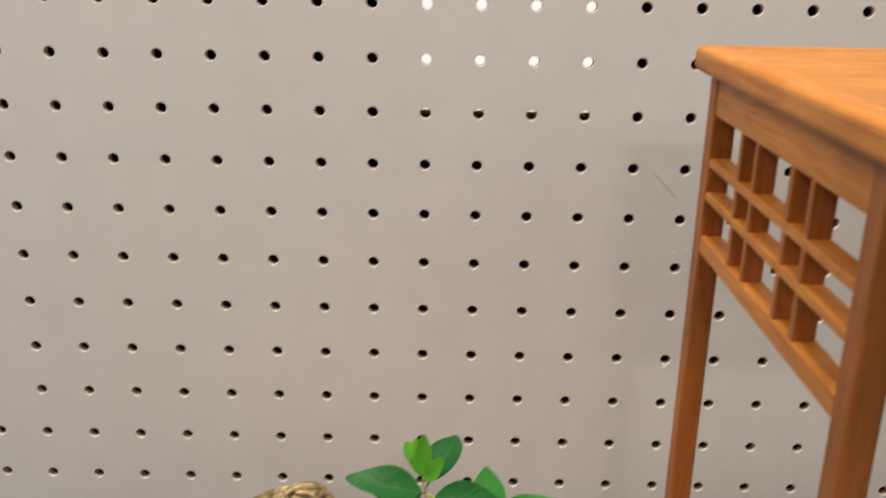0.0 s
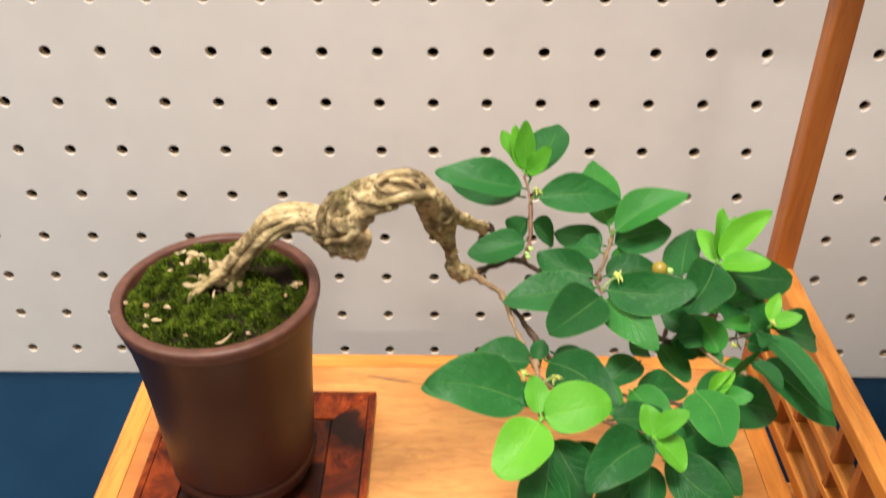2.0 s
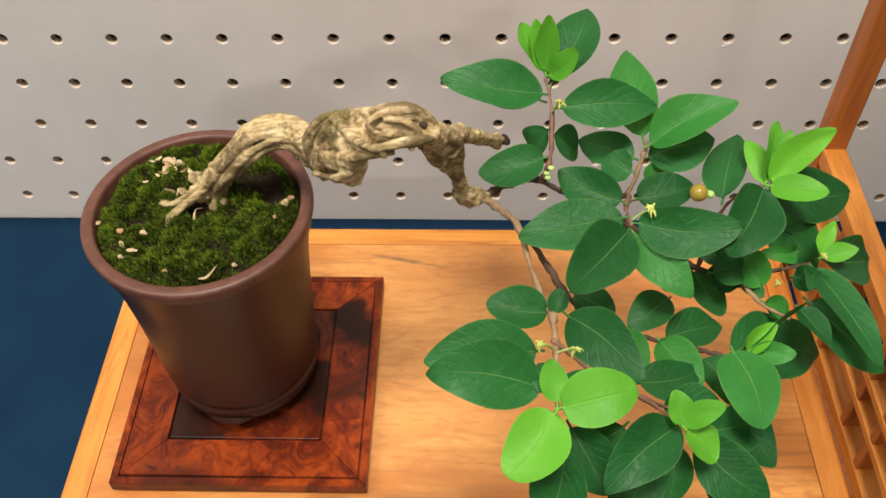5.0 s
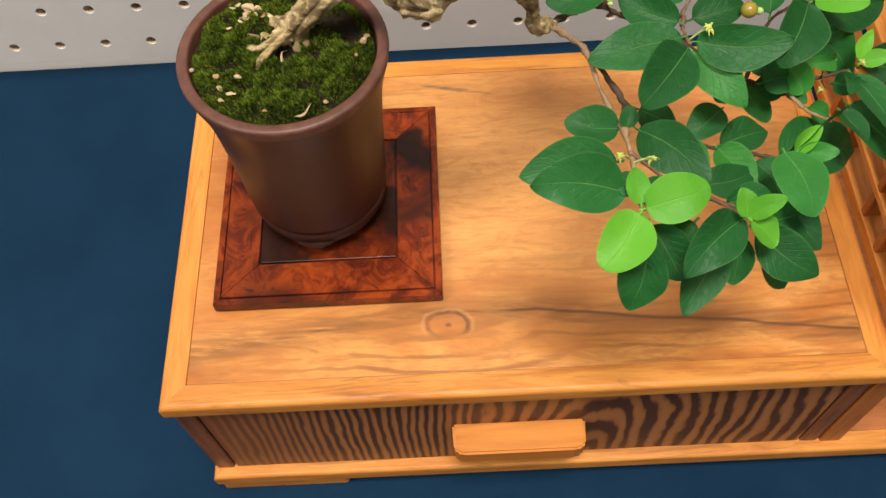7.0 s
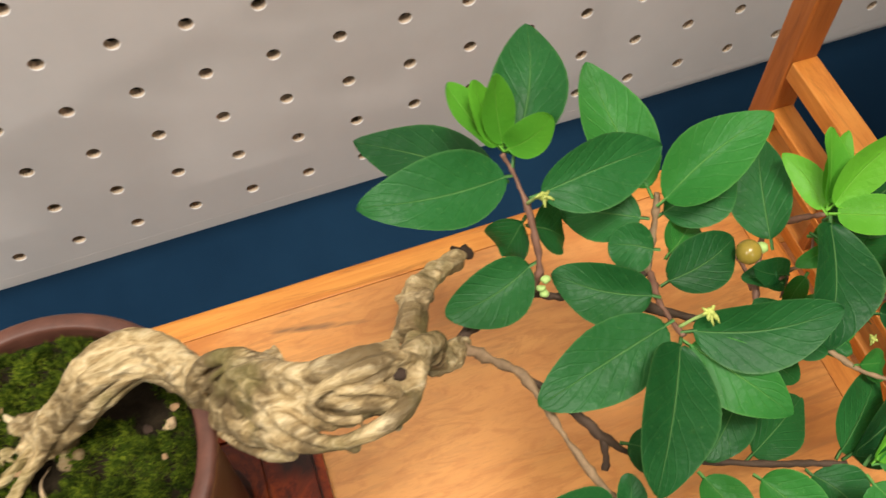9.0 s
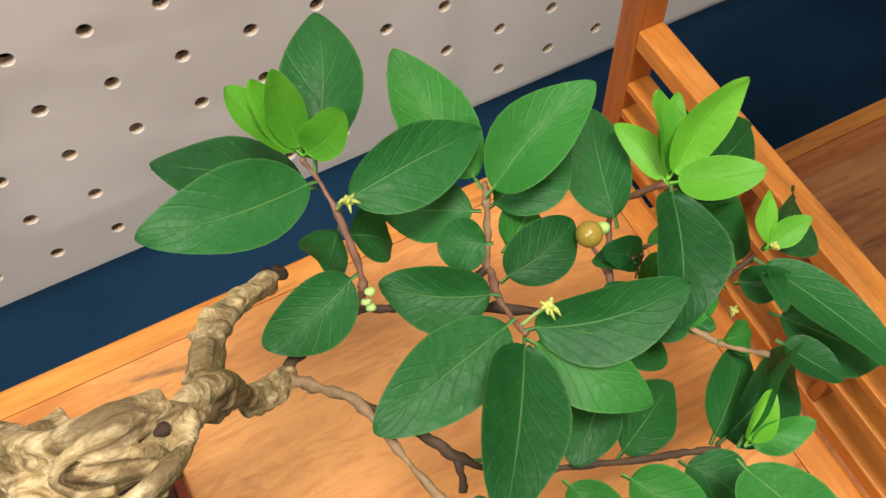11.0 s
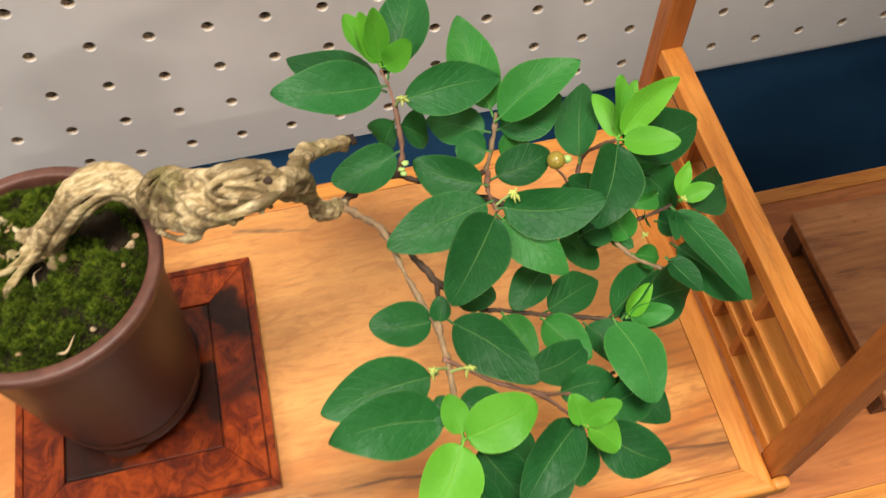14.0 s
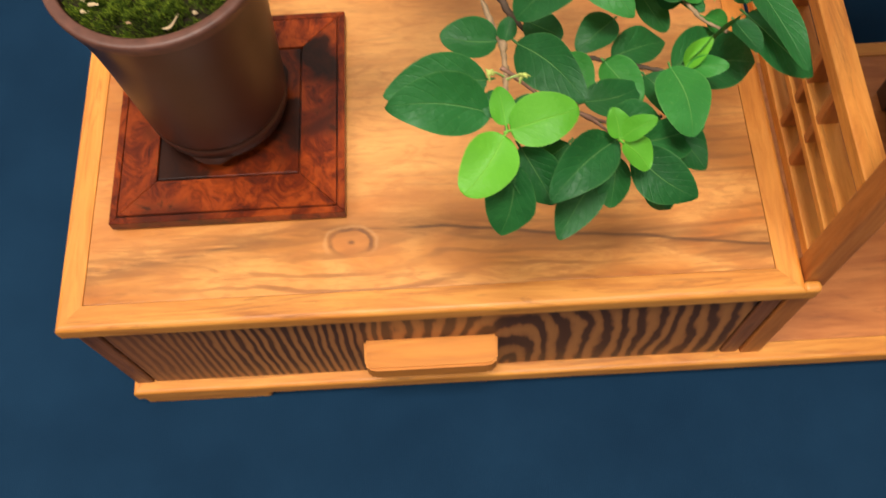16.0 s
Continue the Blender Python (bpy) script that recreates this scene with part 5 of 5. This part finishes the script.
# front right rosette
leaf((0.0553, -0.2420, 0.1980), (0.0389, -0.2585, 0.2000), 0.0120)
leaf((0.0530, -0.2435, 0.1870), (0.0415, -0.2586, 0.1785), 0.0108, face=(-0.15, -0.75, 0.65))
leaf((0.0585, -0.2425, 0.1935), (0.0750, -0.2535, 0.1861), 0.0122)
leaf((0.0550, -0.2445, 0.2015), (0.0620, -0.2442, 0.2091), 0.0052, "bright", blunt=0.5)
leaf((0.0552, -0.2450, 0.2015), (0.0617, -0.2500, 0.1966), 0.0070, "bright", blunt=1.0)
leaf((0.0548, -0.2445, 0.2015), (0.0530, -0.2395, 0.2070), 0.0055, "bright", blunt=0.5)
leaf((0.0715, -0.2190, 0.1925), (0.0730, -0.2415, 0.1960), 0.0125, "mid", face=(-0.1, -0.5, 0.85), blunt=0.5)
leaf((0.0490, -0.2265, 0.1890), (0.0658, -0.2204, 0.1862), 0.0105, blunt=0.4)
leaf((0.0540, -0.2320, 0.1885), (0.0690, -0.2320, 0.1870), 0.0095)
leaf((0.0610, -0.2380, 0.1870), (0.0830, -0.2310, 0.1812), 0.0112)
leaf((0.0620, -0.2400, 0.1860), (0.0736, -0.2487, 0.1681), 0.0105)
leaf((0.0450, -0.2400, 0.1940), (0.0340, -0.2470, 0.1860), 0.0105)
leaf((0.0560, -0.2420, 0.1900), (0.0540, -0.2530, 0.1830), 0.0085, blunt=0.6)
leaf((0.0690, -0.2290, 0.1830), (0.0800, -0.2420, 0.1800), 0.0110)
# inner leaves
leaf((0.0622, -0.1965, 0.1822), (0.0515, -0.2055, 0.1820), 0.0100, blunt=0.6)
leaf((0.0595, -0.2070, 0.1790), (0.0775, -0.1990, 0.1752), 0.0105, blunt=0.3)
leaf((0.0700, -0.1850, 0.1795), (0.0780, -0.1960, 0.1750), 0.0085, blunt=0.8)
leaf((0.0725, -0.1920, 0.1870), (0.0825, -0.1905, 0.1870), 0.0098, blunt=0.8)
leaf((0.0370, -0.1990, 0.1875), (0.0475, -0.2035, 0.1850), 0.0090, blunt=0.8)
leaf((0.0480, -0.2080, 0.1850), (0.0525, -0.2215, 0.1850), 0.0085, "mid", blunt=0.4)
leaf((0.0570, -0.2115, 0.1850), (0.0655, -0.2240, 0.1850), 0.0100, "mid", blunt=0.4)
leaf((0.0660, -0.1890, 0.1800), (0.0600, -0.1930, 0.1840), 0.0080, blunt=0.8)
leaf((0.0680, -0.2130, 0.1800), (0.0740, -0.2250, 0.1790), 0.0095, blunt=0.4)

# small crumpled leaves among the twigs by the lattice
for k in range(15):
    at = Vector((0.0725 + 0.026 * fib.random(), -0.1965 + 0.026 * fib.random(), 0.179 + 0.009 * fib.random()))
    d = Vector((fib.uniform(-1, 1), fib.uniform(-1, 0.6), fib.uniform(-0.5, 0.8))).normalized()
    leaf(at, at + d * fib.uniform(0.006, 0.011), fib.uniform(0.0042, 0.0070), ("dark", "mid", "dark")[k % 3], face=(fib.uniform(-0.6, 0.6), -0.5, 0.7), curl=fib.uniform(-0.2, 0.4), fold=0.3, blunt=0.5)
for k in range(7):
    at = Vector((0.0745 + 0.022 * fib.random(), -0.193 + 0.02 * fib.random(), 0.181))
    to = at + Vector((fib.uniform(-0.008, 0.008), fib.uniform(-0.008, 0.008), fib.uniform(0.002, 0.009)))
    branch([(*at, 0.0007), (*(at.lerp(to, 0.5) + Vector((0.001, 0.001, 0))), 0.0006), (*to, 0.0004)], (REDTWIG, TWIG)[k % 2], "twig")


# flowers, spent calyces and one berry
def flower(at, size=0.0016, stalk=None):
    bm = bmesh.new()
    rnd = random.Random(round(at[0] * 1e5))
    for i in range(8):
        d = Vector((rnd.uniform(-1, 1), rnd.uniform(-1, 0.4), rnd.uniform(-0.5, 1))).normalized()
        far = size * rnd.uniform(0.6, 1.25)
        bend = Vector((rnd.uniform(-1, 1), rnd.uniform(-1, 1), -0.8)) * far * 0.35
        tube(bm, [(*at, 0.0004), (*(Vector(at) + d * far * 0.6), 0.00032), (*(Vector(at) + d * far + bend), 0.00012)], 5, 3)
    blob(bm, at, (size * 0.45, size * 0.4, size * 0.5), 0.6, 700, 2)
    ob = part("flower", bm, YELLOW, tree, "small withered yellow flower", smooth=True)
    if stalk:
        part("flower_stalk", tube(bmesh.new(), [(*stalk, 0.00035), (*(Vector(stalk).lerp(Vector(at), 0.5) + Vector((0, 0, 0.0006))), 0.0003), (*at, 0.0004)], 6, 4), PALEGREEN, ob, smooth=True)


flower((0.0335, -0.1640, 0.2190), 0.0016, (0.0322, -0.1610, 0.2130))
flower((0.0552, -0.1874, 0.2056), 0.0018, (0.0512, -0.1860, 0.1995))
flower((0.0264, -0.2266, 0.2046), 0.0015, (0.0303, -0.2250, 0.1996))
flower((0.0342, -0.2276, 0.2040), 0.0016, (0.0303, -0.2260, 0.2000))
flower((0.1000, -0.1900, 0.1912), 0.0014)
flower((0.0880, -0.1960, 0.1880), 0.0012)
for at in ((0.0308, -0.1722, 0.2026), (0.0320, -0.1715, 0.2034), (0.0313, -0.1731, 0.2018)):
    bm = bmesh.new()
    blob(bm, at, (0.0009, 0.0007, 0.0006), 0.7, 600, 2)
    part("bud", bm, PALEGREEN, tree, "small pale green bud", smooth=True)
bm = bmesh.new()
blob(bm, (0.0691, -0.1771, 0.2006), (0.0023, 0.0023, 0.0023), 0.03, 200, 3)
berry = part("berry", bm, BERRY, tree, "round olive green berry", smooth=True)
bm = bmesh.new()
blob(bm, (0.0722, -0.1766, 0.1996), (0.0012, 0.0011, 0.0011), 0.2, 500, 2)
part("calyx", bm, PALEGREEN, berry, smooth=True)

# ---- moss bed in the pot ----
SOIL = plain("dark_soil", (0.022, 0.016, 0.009), 0.95, 0.5, 500, 0.8, 0.002, 0.1)


def moss_mat(name, lo, hi):
    m, nt, b = nodes_of(name, 0.85, spec=0.1)
    n = noise_tex(nt, coords(nt), 210, 4, 0.6)
    n2 = noise_tex(nt, coords(nt, loc=(3, 1, 2)), 1500, 2, 0.6)
    f = maths(nt, "ADD", maths(nt, "MULTIPLY", n, 0.7), maths(nt, "MULTIPLY", n2, 0.3))
    nt.links.new(ramp(nt, f, [(0.36, lo), (0.64, hi)]), b.inputs["Base Color"])
    return m


MOSS = moss_mat("moss_green", (0.010, 0.020, 0.002), (0.062, 0.104, 0.008))
MOSSTIP = moss_mat("moss_tip", (0.05, 0.08, 0.005), (0.19, 0.24, 0.018))
CHIP = plain("pale_chip", (0.46, 0.33, 0.19), 0.85, 0.35, 420, 0.5, 0.0006)
PEBBLE = plain("tan_pebble", (0.36, 0.22, 0.11), 0.85, 0.4, 400, 0.5, 0.0006)
moss = thing("moss_bed", "bed of dark green moss with grit in the pot", "moss", (PC.x, PC.y, RIM - 0.01))


def bare(x, y):
    """How bare the soil lies: round the trunk's foot and in a gap towards the camera."""
    d1 = math.hypot((x + 0.047) / 1.25, (y + 0.160)) / 0.0042
    d2 = math.hypot((x + 0.0625) / 0.8, (y + 0.1705)) / 0.0036
    d3 = math.hypot((x + 0.0425), (y + 0.166)) / 0.0034
    return min(d1, d2, d3)


def moss_height(x, y):
    wx, wy = x + 0.0008 * noise.noise(Vector((x * 300, y * 300, 1))), y + 0.0008 * noise.noise(Vector((x * 300, y * 300, 5)))
    near = noise.voronoi(Vector((wx * 190, wy * 190, 0.4)))[0]
    small = noise.voronoi(Vector((wx * 460, wy * 460, 0.9)))[0]
    h = 0.0034 * max(0.0, 1 - near[0] ** 2 * 1.5) + 0.0011 * max(0.0, 1 - small[0] ** 2) + 0.0016 * noise.noise(Vector((x * 90, y * 90, 3)))
    h = max(h, 0.0)
    h *= max(0.0, min(1.0, (bare(x, y) - 0.8) * 2.2))
    edge = (0.0274 - math.hypot(x - PC.x, y - PC.y)) / 0.004
    return RIM - 0.0036 + h * max(0.15, min(1.0, edge)) + 0.0012 * min(1.0, max(edge, 0.0))


bm = bmesh.new()
seg, rings_n = 72, 26
grid = []
for i in range(rings_n + 1):
    r = 0.0274 * i / rings_n + 0.00001
    grid.append([bm.verts.new((PC.x + r * math.cos(2 * math.pi * k / seg), PC.y + r * math.sin(2 * math.pi * k / seg), 0)) for k in range(seg)])
for row in grid:
    for v in row:
        v.co.z = moss_height(v.co.x, v.co.y)
for a, b in zip(grid, grid[1:]):
    for k in range(seg):
        bm.faces.new((a[k], b[k], b[(k + 1) % seg], a[(k + 1) % seg]))
part("soil", bm, SOIL, moss, "dark damp soil", smooth=True)

rng = random.Random(4)


def moss_blades(n, mat, lo, hi):
    verts, faces = [], []
    made = 0
    while made < n:
        r, a = 0.0272 * math.sqrt(rng.random()), rng.random() * 2 * math.pi
        x, y = PC.x + r * math.cos(a), PC.y + r * math.sin(a)
        if bare(x, y) < 1.0 + 0.25 * rng.random():
            continue
        if noise.voronoi(Vector((x * 190, y * 190, 0.4)))[0][0] > 0.5 + 0.35 * rng.random():
            continue
        patch = noise.noise(Vector((x * 260, y * 260, 11)))
        h = (lo + (hi - lo) * rng.random()) * (1.0 + 0.5 * patch)
        z = moss_height(x, y) - 0.0002
        t = rng.random() * 6.28
        dx, dy = math.cos(t), math.sin(t)
        lean = 0.7 * h
        w = 0.00011 + 0.00008 * rng.random()
        k = len(verts)
        verts += [(x - dy * w, y + dx * w, z), (x + dy * w, y - dx * w, z), (x + dx * lean * 0.5 + dy * w * 0.7, y + dy * lean * 0.5 - dx * w * 0.7, z + h * 0.65), (x + dx * lean, y + dy * lean, z + h)]
        faces += [(k, k + 1, k + 2), (k, k + 2, k + 3)]
        made += 1
    me = bpy.data.meshes.new("moss_tuft")
    me.from_pydata(verts, [], faces)
    me.materials.append(mat)
    ob = new("moss_tuft", me)
    ob.parent = moss
    tagged(ob, kind="stuff")


moss_blades(42000, MOSS, 0.0006, 0.0014)
moss_blades(11000, MOSSTIP, 0.0008, 0.0017)


def grit(x, y, size, mat, name, stretch=1.0):
    bm = bmesh.new()
    size *= 0.72
    blob(bm, (x, y, moss_height(x, y) + size * 0.5 + 0.0004), (size * stretch, size * 0.85, size * 0.5), 1.1, 620, 3)
    part(name, bm, mat, moss, smooth=True)


for x, y, s in ((-0.082, -0.180, 0.0011), (-0.0795, -0.1875, 0.0014), (-0.067, -0.1930, 0.0010), (-0.050, -0.1890, 0.0012), (-0.0395, -0.1685, 0.0015), (-0.0410, -0.1745, 0.0009), (-0.0665, -0.1690, 0.0011), (-0.0385, -0.1645, 0.0010)):
    grit(x, y, s, PEBBLE if s < 0.0012 else CHIP, "pebble")
for x, y, s, k in ((-0.0905, -0.1735, 0.0009, 1.0), (-0.0755, -0.1800, 0.0009, 1.8), (-0.0765, -0.1865, 0.0008, 2.2), (-0.0757, -0.1560, 0.0018, 1.5), (-0.0735, -0.1540, 0.0013, 1.9)):
    grit(x, y, s, CHIP, "dry_chip", k)
for pts in ([(-0.0815, -0.1825, 0.1865, 0.0005), (-0.0800, -0.1845, 0.1872, 0.0008), (-0.0785, -0.1860, 0.1865, 0.0006)],
            [(-0.0625, -0.1680, 0.1845, 0.0002), (-0.0632, -0.1722, 0.1880, 0.0002), (-0.0628, -0.1752, 0.1862, 0.0005), (-0.0600, -0.1765, 0.1852, 0.0003)],
            [(-0.0640, -0.1765, 0.1853, 0.0003), (-0.0615, -0.1770, 0.1866, 0.0007), (-0.0592, -0.1758, 0.1850, 0.0004)],
            [(-0.0590, -0.1935, 0.1850, 0.0002), (-0.0560, -0.1945, 0.1868, 0.0004), (-0.0540, -0.1905, 0.1870, 0.0002)],
            [(-0.0780, -0.1535, 0.1868, 0.0004), (-0.0750, -0.1530, 0.1885, 0.0010), (-0.0720, -0.1545, 0.1880, 0.0005)]):
    part("dry_strand", tube(bmesh.new(), pts, 6, 5, 0.3, 500), CHIP, moss, "pale dry strand", smooth=True)
bm = bmesh.new()
blob(bm, (-0.0455, -0.1675, 0.1835), (0.0024, 0.0018, 0.0012), 0.5, 350, 2)
part("stone", bm, DEADWOOD, moss, "small dark stone", smooth=True)
flakes = random.Random(31)
for k in range(11):
    x, y = flakes.gauss(-0.0735, 0.0042), flakes.gauss(-0.1575, 0.0026)
    size = flakes.uniform(0.0004, 0.0010)
    a = flakes.uniform(0, 3.14)
    bm = bmesh.new()
    for v in bmesh.ops.create_icosphere(bm, subdivisions=2, radius=1.0)["verts"]:
        p = Vector((v.co.x * size * flakes.choice((1.5, 1.6)), v.co.y * size * 0.8, v.co.z * size * 0.3 + size * 0.35 * v.co.x * v.co.x)) * (1 + 0.5 * noise.noise(v.co * 1.7 + Vector((k, 0, 0))))
        v.co = Vector((x + p.x * math.cos(a) - p.y * math.sin(a), y + p.x * math.sin(a) + p.y * math.cos(a), moss_height(x, y) + 0.0009 + p.z))
    part("dry_flake", bm, (CHIP, PALEROOT, PEBBLE)[k % 3], moss, smooth=True)

# a dried flower that has dropped beside the trunk's foot
ORANGE = plain("dry_flower_heart", (0.55, 0.22, 0.08), 0.8, 0.3, 500, 0.4, 0.0004)
dry_flower = thing("dry_flower", "small dried pale flower lying on the moss", "flower", (-0.0729, -0.1549, 0.1868))
for k in range(7):
    a = k * 0.9 + flakes.uniform(-0.2, 0.2)
    far, wide = flakes.uniform(0.0022, 0.0034), flakes.uniform(0.0008, 0.0013)
    bm = bmesh.new()
    for v in bmesh.ops.create_icosphere(bm, subdivisions=3, radius=1.0)["verts"]:
        along = 0.5 * (v.co.x + 1)
        p = Vector((along * far, v.co.y * wide * (0.45 + 0.75 * along), v.co.z * 0.00022 + 0.0016 * along ** 1.6 + 0.25 * wide * (v.co.y ** 2)))
        p.z += 0.0003 * noise.noise(v.co * 2.0 + Vector((k, 0, 0)))
        v.co = Vector((-0.0729 + p.x * math.cos(a) - p.y * math.sin(a), -0.1549 + p.x * math.sin(a) + p.y * math.cos(a), 0.1868 + p.z))
    part("petal", bm, PALEROOT if k % 3 == 1 else CHIP, dry_flower, "curled cream petal", smooth=True)
bm = bmesh.new()
blob(bm, (-0.0729, -0.1549, 0.1874), (0.0008, 0.0008, 0.0007), 0.4, 600, 3)
part("heart", bm, ORANGE, dry_flower, "orange-brown flower heart", smooth=True)
